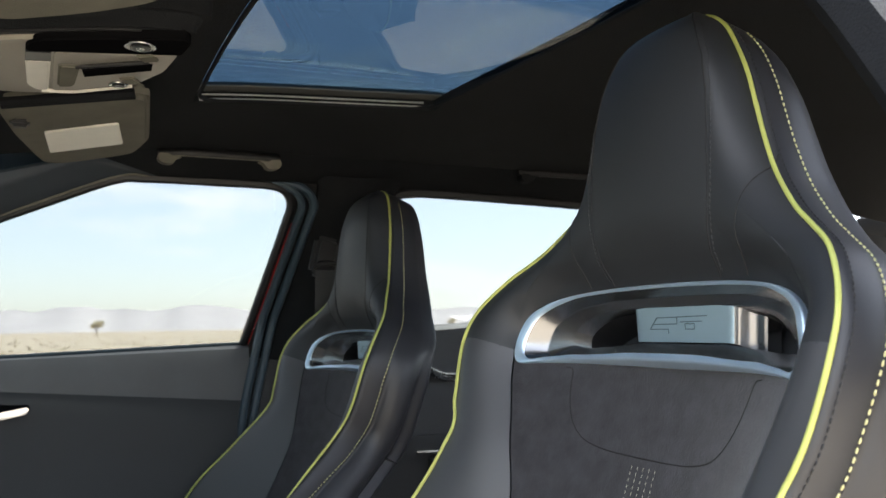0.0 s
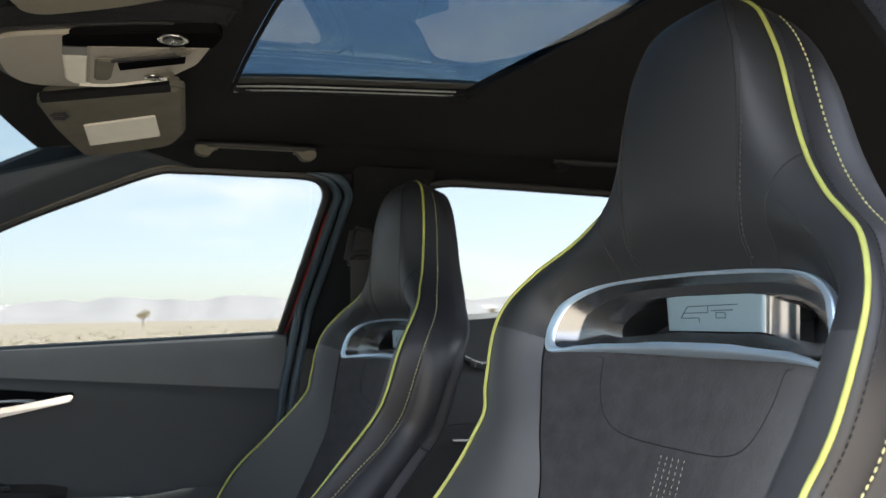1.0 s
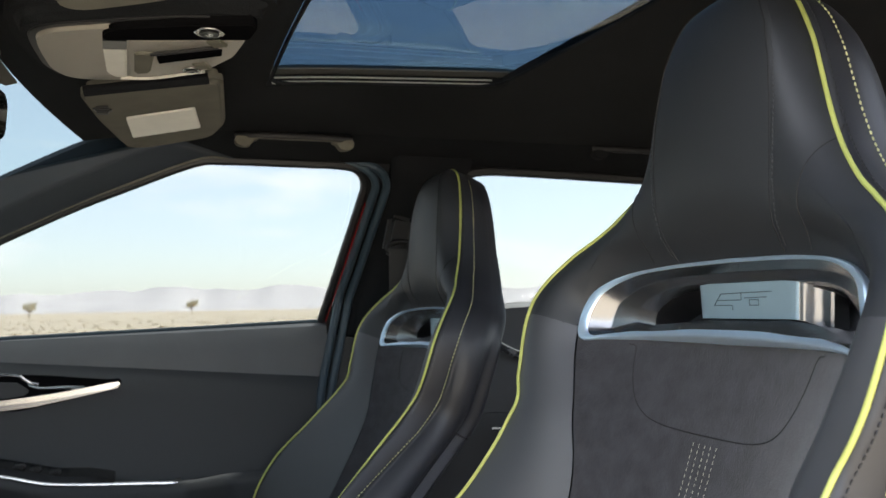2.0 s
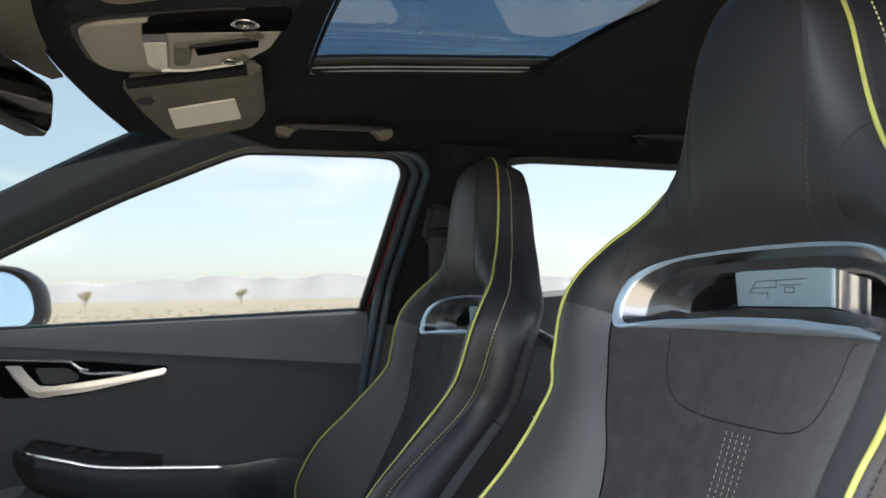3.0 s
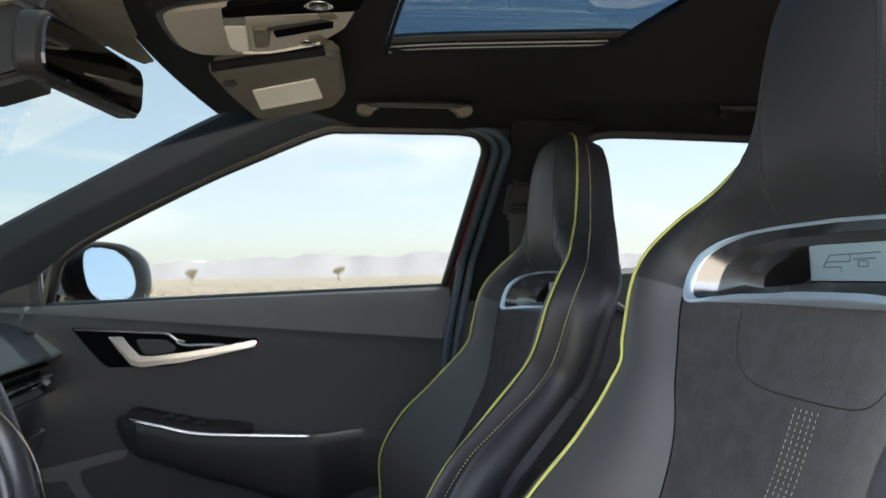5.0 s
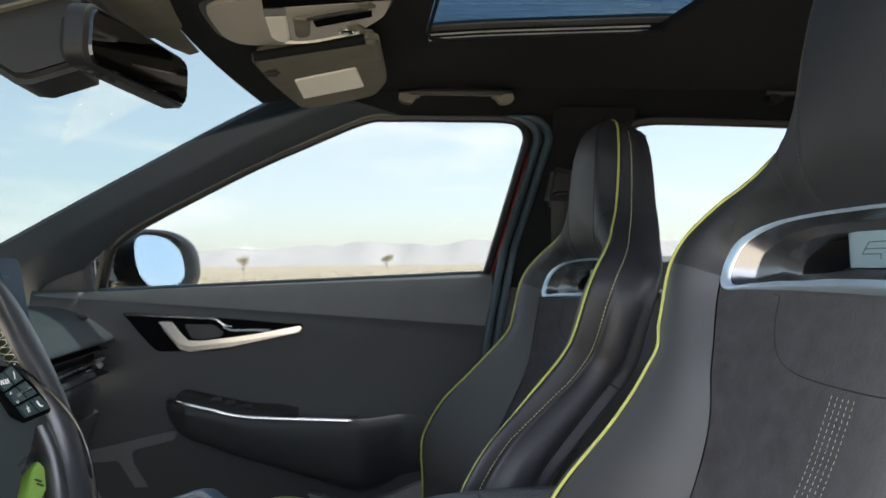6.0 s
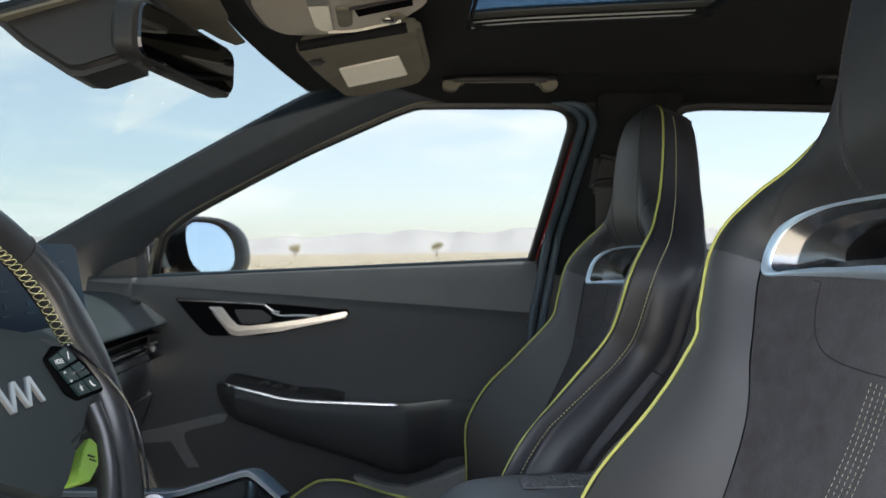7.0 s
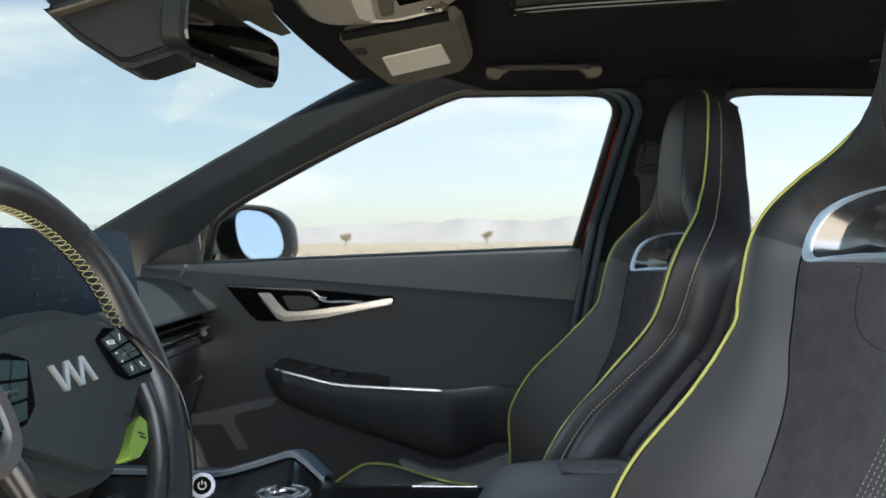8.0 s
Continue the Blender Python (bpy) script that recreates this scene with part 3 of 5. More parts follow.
def side_profile(v):
    w, n = pipe_at(v)
    d = shell_depth(v)
    k = max(0.15, min(1.0, (0.305 - v) / 0.06))
    # piping edge, stitched band, groove, padded roll, then the recessed flank; the roll fades out towards the head
    r = min(1.0, max(0.0, (0.05 - v) / 0.10))
    lift = min(1.0, max(0.0, (-0.13 - v) / 0.10))        # lower down the band stands in front of the piping
    plain = [(0.0, 0.0), (0.005, 0.04), (0.009, 0.16), (0.0115, 0.27), (0.0125, 0.32), (0.0133, 0.38), (0.014, 0.49), (0.0135, 0.61), (0.0115, 0.70), (0.009, 0.79), (0.002, 0.93)]
    rolled = [(0.0, 0.0), (0.005, 0.04), (0.0065, 0.16), (0.006, 0.27), (0.0045, 0.32), (0.0095, 0.38), (0.0150, 0.49), (0.0135, 0.61), (0.004, 0.70), (-0.010, 0.77), (-0.011, 0.93)]
    rolled = [(a + 0.002 * lift * up, b - 0.14 * lift * up) for (a, b), up in zip(rolled, (0, 0.55, 1, 0.95, 0.8, 0.6, 0.35, 0.15, 0, 0, 0))]
    out = [(w + (a + (c - a) * r) * k, n - (b + (e - b) * r) * d) for (a, b), (c, e) in zip(plain, rolled)]
    return out + [(max(w - 0.03, 0.0), n - 1.02 * d)]


def side_shell(sgn):
    """The outer side of the backrest, from the piping round to the back."""
    rows = []
    for v in list(np.linspace(-0.5, 0.266, 70)) + [0.274, 0.279, 0.283, 0.2872]:
        rows.append([(sgn * max(a, 0), b, v) for a, b in spline(side_profile(v), 41)])
    return grid(rows)


def back_shell():
    rows = []
    for v in np.linspace(-0.5, 0.2872, 60):
        w, n = pipe_at(v)
        rows.append([(t * max(w - 0.03, 0.001), n - 1.02 * shell_depth(v) - 0.012 * (1 - t * t), v) for t in np.linspace(-1, 1, 21)])
    bm = grid(rows)
    return bm


BEZ_MID = [(0.0, 0.058), (0.05, 0.0572), (0.082, 0.0552), (0.108, 0.0505), (0.128, 0.0445), (0.142, 0.036), (0.152, 0.026), (0.1565, 0.014), (0.157, 0.003), (0.152, -0.0015), (0.138, 0.001), (0.115, 0.0040), (0.085, 0.0065), (0.045, 0.0080), (0.0, 0.0085)]
BEZ_HOLE = [(0.0, 0.051), (0.05, 0.0508), (0.078, 0.0495), (0.098, 0.046), (0.114, 0.041), (0.126, 0.034), (0.134, 0.027), (0.137, 0.021), (0.137, 0.0155), (0.134, 0.0135), (0.122, 0.0140), (0.105, 0.0165), (0.075, 0.0205), (0.045, 0.0238), (0.0, 0.0245)]


def both_sides(half, n, crisp):
    """A half outline and its mirror; crisp keeps its corners."""
    h = np.array(half)
    s = np.linspace(0, len(h) - 1, n)
    soft = spline(half, n)
    hard = np.stack([np.interp(s, range(len(h)), h[:, k]) for k in (0, 1)], axis=1)
    a = [tuple(p) for p in soft + (hard - soft) * crisp]
    return a + [(-x, z) for x, z in a[-2:0:-1]]


def hole_depth(u, v):
    return -0.010 + 0.41 * (v - 0.0245) + 0.017 * (abs(u) / 0.137) ** 2.6


def rim_depth(u, v):
    return 0.005 + 0.029 * min(1.1, abs(u) / 0.174) ** 3 + 0.014 * max(0.0, v) / 0.067


def bezel_frame():
    """Rounded rim, steep inner facets, a sloping shelf and a short lip into the opening."""
    o, m, i = bezel_outline(56), both_sides(BEZ_MID, 56, 0.8), both_sides(BEZ_HOLE, 56, 0.7)
    rim_rows, tray = [[] for _ in range(7)], [[] for _ in range(8)]
    for (ox, oz), (mx, mz), (ix, iz) in zip(o, m, i):
        d = Vector((mx - ox, mz - oz)).normalized()
        n0, n2 = rim_depth(ox, oz), hole_depth(ix, iz)
        n1 = 0.42 * n0 + 0.58 * n2
        side = min(1.0, abs(ox) / 0.17) ** 4
        wide = (0.0062 if oz < 0.02 else 0.0062 - 0.0042 * min(1.0, (oz - 0.02) / 0.035)) + 0.003 * side
        fall = 0.001 + 0.003 * side
        for k, (w, n) in enumerate(((-0.0008, -0.012), (-0.0008, 0.002), (-0.0002, 0.0042), (0.0008, 0.005), (wide * 0.6, 0.005 - 0.3 * fall), (wide, 0.005 - fall), (wide + 0.0007, 0.0035 - fall))):
            rim_rows[k].append((ox + d.x * w, n0 + n, oz + d.y * w))
        e = Vector(rim_rows[6][-1])
        mid, hole = Vector((mx, n1, mz)), Vector((ix, n2 - 0.0006, iz))
        ring = [e, e.lerp(mid, 0.06), e.lerp(mid, 0.93), mid, mid.lerp(hole, 0.08), mid.lerp(hole, 0.93), hole, Vector((ix * 0.90, n2 - 0.012, iz + 0.0005))]
        for k, p in enumerate(ring):
            tray[k].append(p)
    return grid(rim_rows, True), grid(tray, True)


def bezel_liner():
    inner = both_sides(BEZ_HOLE, 45, 0.75)
    return grid([[(x * k, hole_depth(x, z) + d, z) for x, z in inner] for k, d in ((0.903, -0.0115), (0.92, -0.03), (0.94, -0.06))], True)


def plate_depth(v):
    return hole_depth(0, v) + 0.0008


def plate_rows(half):
    """Upright rows of the plate or its flanks; half gives (across, back) about the plate's half width."""
    rows = []
    for v in np.linspace(0.0242, 0.0513, 4):
        n = plate_depth(v)
        hw = 0.058 + 0.002 * (v - 0.0245) / 0.0265
        rows.append([(hw * a + x, n + d, v) for a, x, d in half])
    return rows


def emblem_plate():
    """The middle plate between shelf and upper lip, with softly rounded ends."""
    half = [(1, -0.010, 0.0), (1, -0.004, 0.0), (1, -0.001, -0.0006), (1, 0.0006, -0.0018)]
    return grid(plate_rows([(-a, -x, d) for a, x, d in half[::-1]] + half))


def plate_flank(sgn):
    """A bright rounded column, then a hollow that folds back into the opening."""
    prof = [(0.0006, -0.0018), (0.0016, -0.0026), (0.0030, -0.0032), (0.0046, -0.0045), (0.0060, -0.009), (0.0100, -0.0135), (0.0150, -0.0165), (0.0175, -0.0162), (0.0190, -0.0180), (0.0195, -0.032)]
    return grid(plate_rows([(sgn, sgn * x, d) for x, d in prof]))


def emblem_marks():
    """Angular monogram of thin lines about the plate's middle: from and to, across and up, in millimetres."""
    lines = [((30, 6.0), (-32, 7.0)), ((0, 2.6), (-26, 3.0)), ((36, 1.0), (4, 1.2)), ((39, -2.8), (30, 6.0)), ((39, -2.8), (15, -2.8)), ((15, -2.8), (15, -6.4)),
             ((4, 6.4), (4, 1.2)), ((-6, 1.2), (-17, 1.2)), ((-6, 1.2), (-6, -2.8)), ((-6, -2.8), (-17, -2.8)), ((-17, 1.2), (-17, -2.8))]
    bm = bmesh.new()
    for a, b in lines:
        ends = [Vector((x / 1000, plate_depth(0.037 + z / 1000) + 0.0001, 0.037 + z / 1000)) for x, z in (a, b)]
        tube([ends[0], ends[0].lerp(ends[1], 0.5), ends[1]], 0.00045, 6, bm)
    return bm


def side_line(sgn, place, lo, hi, n=160):
    """A line on the side shell that follows the piping, at a place along the shell's profile."""
    out = []
    for v in np.linspace(lo, hi, n):
        p = spline(side_profile(v), 111)[int(round(place * 10))]
        out.append((sgn * (p[0] + 0.0008), p[1] + 0.0003, v))
    return out


def pad_line(f, lo, hi, n=120, lift=0.0006):
    return [(f(v), panel_depth(f(v), v) + lift, v) for v in np.linspace(lo, hi, n)]


def bucket_seat(m, label):
    s = thing("bucket_seat", m, label, "car seat", "front seats")
    part("backrest_panel", middle_panel(), SUEDE, s, "black suede middle panel with stitched lines")
    for sgn in (1, -1):
        part("bolster", side_bolster(sgn), LIT_LEATHER, s)
        part("side_shell", side_shell(sgn), LEATHER_SIDE, s)
        path = [(sgn * (w + 0.001), n + 0.001 + 0.002 * min(1.0, max(0.0, (-0.20 - v) / 0.06)), v) for v, w, n in PIPE_S[::2]]
        part("piping", tube(path, 0.0018, 8), PIPING, s, "lime yellow piping along the edge")
        part("edge_stitching", stitches(side_line(sgn, 3.1, -0.5, 0.268), 0.0036, 0.0019, 0.0007), THREAD, s, "lime yellow stitching")
        part("dark_stitching", stitches(side_line(sgn, 1.2, -0.5, 0.274), 0.0036, 0.0013, 0.0007), GREY_THREAD, s)
        flank = [spline(side_profile(-0.112 - 0.004 * t), 111)[int(86 + 20 * t)] for t in np.linspace(0, 1, 14)]
        part("flank_seam", tube([(sgn * (a + 0.0004), b, -0.112 - 0.004 * t) for (a, b), t in zip(flank, np.linspace(0, 1, 14))], 0.0012, 6), SEAM, s, "dark seam across the flank")
        seam = lambda v, g=sgn: g * min(float(np.interp(v, [0.06, 0.07, 0.085, 0.10, 0.12, 0.14, 0.16, 0.19, 0.22, 0.25, 0.268, 0.281], [0.066, 0.0677, 0.0705, 0.0726, 0.0745, 0.075, 0.0745, 0.0715, 0.065, 0.050, 0.036, 0.020])), panel_at(v)[0])
        part("seam", tube(pad_line(seam, BEZ_TOP - 0.002, 0.279, lift=0.0001), 0.0006, 6), SEAM, s)
        inner = lambda v, g=sgn: g * (abs(seam(v)) + 0.004)
        part("seam_stitching", stitches(pad_line(inner, BEZ_TOP + 0.001, 0.258, lift=0.0005), 0.0032, 0.0012, 0.0006), GREY_THREAD, s)
        wing = spline([(0.098, BEZ_TOP - 0.004), (0.103, 0.085), (0.109, 0.110), (0.115, 0.132), (0.119, 0.146)], 40)
        part("wing_seam", tube([(sgn * u, panel_depth(u, v) + 0.0001, v) for u, v in wing], 0.0005, 6), SEAM, s)
    part("head_pad", head_pad(), LEATHER, s, "smooth black leather head pad")
    part("back_shell", back_shell(), PLASTIC, s)
    rim_bm, tray_bm = bezel_frame()
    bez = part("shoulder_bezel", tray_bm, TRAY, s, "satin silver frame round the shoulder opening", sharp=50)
    part("bezel_rim", rim_bm, RIM_BLUE, bez, "silver rim with reflected sky blue put in its colour", sharp=30)
    # the shade inside the opening is put into a black liner
    part("liner", bezel_liner(), SEAL, bez, "liner coloured black for the shade inside the opening")
    plate = part("emblem_plate", emblem_plate(), PLATE, s, "pale satin plate with a raised monogram")
    part("monogram", emblem_marks(), PLATE_LINE, plate, "fine engraved monogram lines")
    for sgn in (1, -1):
        part("plate_flank", plate_flank(sgn), TRAY, plate, "bright curved metal flank")
    # an added block that stops daylight showing behind the plate
    part("plate_back", box(0.10, 0.03, 0.024, pose(0, -0.045, 0.037), 0.003), SEAL, plate, "black block added behind the plate to darken the gap")
    # suede patch seam and the middle stitch lines
    half = [(0.121, BEZ_LOW - 0.004), (0.113, -0.012), (0.109, -0.030), (0.102, -0.048), (0.0925, -0.0615), (0.078, -0.0705), (0.056, -0.0745), (0.028, -0.0755), (0.0, -0.0755)]
    u_curve = spline(half + [(-u, v) for u, v in half[-2::-1]], 110)
    part("patch_seam", tube([(u, panel_depth(u, v) - 0.0001, v) for u, v in u_curve], 0.0006, 6), SEAM, s)
    for u0 in (-0.0147, -0.0073, 0.0, 0.0073, 0.0147):
        part("stitch_line", stitches([(u0, panel_depth(u0, v) + 0.0007, v) for v in np.linspace(-0.45, -0.0775, 120)], 0.0030, 0.0021, 0.00022), PALE_THREAD, s, "pale lime stitching")
    return s


RECLINE = radians(22)
seat_turn = Matrix(((0, -math.cos(RECLINE), math.sin(RECLINE), 0), (1, 0, 0, 0), (0, math.sin(RECLINE), math.cos(RECLINE), 0), (0, 0, 0, 1)))
passenger_seat = bucket_seat(Matrix.Translation((0.04, 0.746, 1.085)) @ seat_turn, "black leather bucket seat with lime piping beside the closed door")
# the driver's seat has its lower bolsters pulled back a little
PIPE_S = PIPE_S.copy()
PIPE_S[:, 2] -= np.interp(PIPE_S[:, 0], [-0.5, -0.33, -0.26, -0.20, -0.17, -0.14, -0.11, -0.07], [0.044, 0.038, 0.030, 0.021, 0.0175, 0.0115, 0.004, 0.0])
PANEL_S = PANEL_S.copy()
PANEL_S[:, 3] -= np.interp(PANEL_S[:, 0], [-0.5, -0.30, -0.215, -0.136, -0.10], [0.024, 0.022, 0.014, 0.004, 0.0])
bucket_seat(Matrix.Translation((0.04, -0.014, 1.12)) @ seat_turn, "black leather bucket seat with lime piping beside the wheel")


# ---- passenger door ----
DOOR = [(1.135, 1.126), (1.12, 1.118), (1.08, 1.108), (1.0, 1.098), (0.94, 1.09), (0.90, 1.082), (0.82, 1.07), (0.7, 1.065), (0.5, 1.06), (0.35, 1.06)]   # height, place
DOOR_S = spline(DOOR, 120)[::-1]


def door_y(z):
    return float(np.interp(z, DOOR_S[:, 0], DOOR_S[:, 1]))


def belt(x):
    return 1.1305 + 0.033 * x


def trim_line(x):
    """Lower edge of the grey door top."""
    return 1.013 - 0.088 * (x + 0.1)


door = thing("car_door", Matrix.Translation((-0.5, 1.1, 0.6)), "closed passenger door in charcoal trim with chrome handle", "car door")
dinv = Matrix.Translation((0.5, -1.1, -0.6))


def door_part(name, bm, mat, label="", parent=None):
    return part(name, placed(bm, dinv), mat, parent or door, label)


xs = np.linspace(-0.96, -0.060, 40)
top_rows = []
for x in xs:
    row = [(x, 1.165, belt(x) - 0.012), (x, 1.15, belt(x) - 0.002), (x, 1.136, belt(x)), (x, 1.126, belt(x) - 0.003)]
    for t in np.linspace(0.08, 1, 9):
        z = belt(x) + (trim_line(x) - belt(x)) * t
        row.append((x, door_y(z) - 0.004 - 0.003 * math.sin(math.pi * t), z))
    row.append((x, door_y(trim_line(x)) + 0.006, trim_line(x) - 0.003))
    top_rows.append(row)
door_part("door_top", thicken(grid(top_rows), 0.012), DOOR_UP, "grey padded door top")
door_part("door_panel", thicken(grid([[(x, door_y(z) + 0.004 + 0.010 * math.exp(-(trim_line(x) - z) / 0.02), z) for z in list(np.linspace(trim_line(x) + 0.004, trim_line(x) - 0.06, 8)) + list(np.linspace(trim_line(x) - 0.09, 0.35, 18))] for x in xs]), 0.02), DOOR_SOFT)

# the overhang's shadow is drawn as a black cord
door_part("trim_groove", tube([(x, door_y(trim_line(x)) + 0.004, trim_line(x) - 0.004) for x in xs], 0.0045, 8), MATT_BLACK, "black cord for the shadow under the door top")
door_part("belt_strip", tube([(x, 1.130, belt(x) - 0.0005) for x in xs], 0.0042, 8), BELT, "dark blue grey window strip")

ARM = [(-0.695, 0.896, 0.862), (-0.673, 0.903, 0.838), (-0.61, 0.888, 0.812), (-0.543, 0.872, 0.785), (-0.415, 0.863, 0.742), (-0.33, 0.858, 0.716), (-0.22, 0.858, 0.732), (-0.075, 0.858, 0.76)]   # along, top, bottom
arm_rows = []
for x, zt, zb in spline(ARM, 60):
    e = min(1.0, max(0.0, (x + 0.70) / 0.05)) ** 0.5          # the rounded front end
    yo = 1.075 - (1.075 - 0.985) * e + 0.042 * min(1.0, max(0.0, (x + 0.33) / 0.07))     # hollowed beside the seat
    h = zt - zb
    arm_rows.append([(x, 1.085, zt - 0.012), (x, yo + 0.022, zt - 0.008), (x, yo + 0.012, zt - 0.002), (x, yo + 0.006, zt), (x, yo, zt - 0.006), (x, yo - 0.002, zt - 0.02), (x, yo - 0.001, zt - 0.3 * h),
                     (x, yo + 0.004, zt - 0.6 * h), (x, yo + 0.016, zt - 0.86 * h), (x, yo + 0.034, zt - 0.98 * h), (x, yo + 0.06, zb), (x, 1.085, zb + 0.01)])
armrest = door_part("armrest", grid(arm_rows, True, True), DOOR_SOFT, "charcoal soft armrest")
strip = [(x, 0.984 + 0.09 * (1 - min(1.0, max(0.0, (x + 0.70) / 0.05)) ** 0.5), zt - 0.002) for x, zt, zb in spline(ARM[:6], 50)][2:-2]
door_part("armrest_strip", tube(strip, [0.0012] + [0.0028] * (len(strip) - 2) + [0.0012], 8), CHROME, "satin chrome strip", armrest)
sw = []
for x in np.linspace(-0.672, -0.45, 24):
    zt = float(np.interp(x, [p[0] for p in ARM], [p[1] for p in ARM]))
    k = 0.008 * min(1, (x + 0.676) / 0.015) * min(1, (-0.448 + 0.0 - x) / 0.05 + 0.25)
    sw.append([(x, 0.998, zt - 0.006), (x, 1.003, zt + k), (x, 1.02, zt + k + 0.003), (x, 1.08, zt + k + 0.005), (x, 1.082, zt - 0.006)])
switch = door_part("switch_panel", grid(sw, True, True), CAVITY, "gloss black window switch panel")
for x in (-0.60, -0.575, -0.545):
    door_part("switch", box(0.018, 0.022, 0.007, Matrix.Translation((x, 1.022, float(np.interp(x, [p[0] for p in ARM], [p[1] for p in ARM])) + 0.0115)), 0.002), GLOSS_DIM, "small black switch", switch)
door_part("pull_cup", thicken(grid([[(x, y, 0.853 - 0.012 * math.sin(math.pi * i / 7) * math.sin(math.pi * (y - 1.0) / 0.075)) for i, x in enumerate(np.linspace(-0.44, -0.34, 8))] for y in np.linspace(1.0, 1.075, 6)]), 0.003), SEAL)


def round_outline(pts, r, n=4):
    """Round the corners of a convex outline."""
    out = []
    m = len(pts)
    for i in range(m):
        p, a, b = Vector(pts[i]), Vector(pts[i - 1]), Vector(pts[(i + 1) % m])
        p0 = p + (a - p).normalized() * min(r, (a - p).length * 0.45)
        p1 = p + (b - p).normalized() * min(r, (b - p).length * 0.45)
        for k in range(n + 1):
            t = k / n
            out.append(tuple((1 - t) ** 2 * p0 + 2 * t * (1 - t) * p + t * t * p1))
    return out


# lower edge: map pocket mouth and grey sill strip
def door_outline(name, pts, y, depth, mat, label="", bevel=0.004):
    return door_part(name, prism(pts, depth, Matrix.Translation((0, y, 0)), bevel), mat, label)


# no opening here: the recess's shade is a black slab
door_outline("pocket_mouth", [(-0.77, 0.795), (-0.70, 0.815), (-0.62, 0.80), (-0.40, 0.72), (-0.38, 0.66), (-0.70, 0.68), (-0.745, 0.715)], 1.056, 0.02, SEAL, "black slab for the shaded recess of the map pocket", 0.006)
door_outline("pocket_border", round_outline([(-0.871, 0.798), (-0.778, 0.817), (-0.692, 0.836), (-0.676, 0.836), (-0.683, 0.819), (-0.75, 0.805), (-0.761, 0.799), (-0.759, 0.787), (-0.724, 0.726), (-0.724, 0.713), (-0.752, 0.713), (-0.752, 0.726), (-0.787, 0.785), (-0.871, 0.777)], 0.006), 1.050, 0.03, DOOR_UP, "grey border of the map pocket", 0.003)
door_outline("sill_strip", [(-0.436, 0.716), (-0.425, 0.714), (-0.373, 0.696), (-0.329, 0.690), (-0.274, 0.706), (-0.226, 0.724), (-0.075, 0.775), (-0.075, 0.66), (-0.36, 0.64), (-0.40, 0.672)], 1.022, 0.03, SILL, "grey lower trim strip", 0.006)

# inner handle: gloss black cup, chrome lever, thin bright line
cup = door_outline("handle_cup", round_outline([(-0.784, 1.060), (-0.70, 1.054), (-0.614, 1.047), (-0.559, 1.0425), (-0.466, 1.032), (-0.444, 1.033), (-0.441, 1.021), (-0.581, 0.9865), (-0.636, 0.9785), (-0.667, 0.9725), (-0.696, 0.9722), (-0.725, 0.988), (-0.7545, 1.023)], 0.006), 1.080, 0.016, MATT_BLACK, "gloss black handle cup", 0.004)
door_part("handle_hollow", prism(round_outline([(-0.668, 1.036), (-0.612, 1.034), (-0.592, 1.018), (-0.60, 1.010), (-0.634, 1.006), (-0.654, 1.008)], 0.006), 0.006, Matrix.Translation((0, 1.0765, 0)), 0.002), DOOR_SOFT, "grey finger hollow", cup)
# a flat angular lever: bright upper face, the lower face's shade put in darker metal
lever = door_part("handle_lever", prism(round_outline([(-0.7137, 1.0428), (-0.6869, 1.0426), (-0.6742, 1.0246), (-0.6571, 1.0063), (-0.6334, 1.0046), (-0.5793, 1.0100), (-0.5249, 1.0168), (-0.4723, 1.0257), (-0.4459, 1.0300), (-0.4427, 1.0240), (-0.4592, 1.0170), (-0.525, 1.0074), (-0.5794, 1.0004), (-0.6572, 0.9945), (-0.6744, 1.0004), (-0.6946, 1.0226)], 0.003), 0.014, Matrix.Translation((0, 1.060, 0)), 0.0036, 4), CHROME, "satin chrome lever", cup)
door_part("lever_underside", prism(round_outline([(-0.698, 1.0245), (-0.6751, 1.0002), (-0.6579, 0.9946), (-0.5799, 1.0008), (-0.4595, 1.0171), (-0.4462, 1.0235), (-0.4463, 1.0175), (-0.58, 0.9915), (-0.6559, 0.9842), (-0.6740, 0.9888), (-0.7092, 1.0327)], 0.003), 0.014, Matrix.Translation((0, 1.066, 0)), 0.0016, 2), TRAY, "underside of the lever, its shade put in a darker metal", lever)
door_part("lever_strut", tube(spline([(-0.5935, 1.072, 1.0285), (-0.574, 1.068, 1.0230), (-0.5359, 1.066, 1.0225), (-0.5032, 1.066, 1.0205)], 20), np.linspace(0.002, 0.0042, 20).tolist(), 8), CHROME, "short chrome strut", lever)
door_part("handle_line", tube(spline([(-0.7756, 1.076, 1.0567), (-0.6985, 1.075, 1.0521), (-0.6176, 1.074, 1.0463), (-0.6036, 1.073, 1.0406), (-0.5906, 1.073, 1.0315), (-0.5776, 1.073, 1.0291)], 24), 0.0026, 6), CHROME, "thin chrome line", cup)

# window frame, seals and glass of the passenger side
FRONT_WIN = [(-0.838, 1.104), (-0.806, 1.18), (-0.78, 1.203), (-0.727, 1.234), (-0.538, 1.323), (-0.428, 1.368), (-0.322, 1.408), (-0.27, 1.413), (-0.15, 1.413), (-0.065, 1.412), (-0.032, 1.404), (-0.017, 1.382), (-0.021, 1.349), (-0.044, 1.237), (-0.067, 1.128)]
win_path = [on_side(x, z, -0.004) for x, z in spline(FRONT_WIN, 90)]
door_part("window_seal", tube(win_path, 0.009, 8), SEAL, "black rubber window seal")
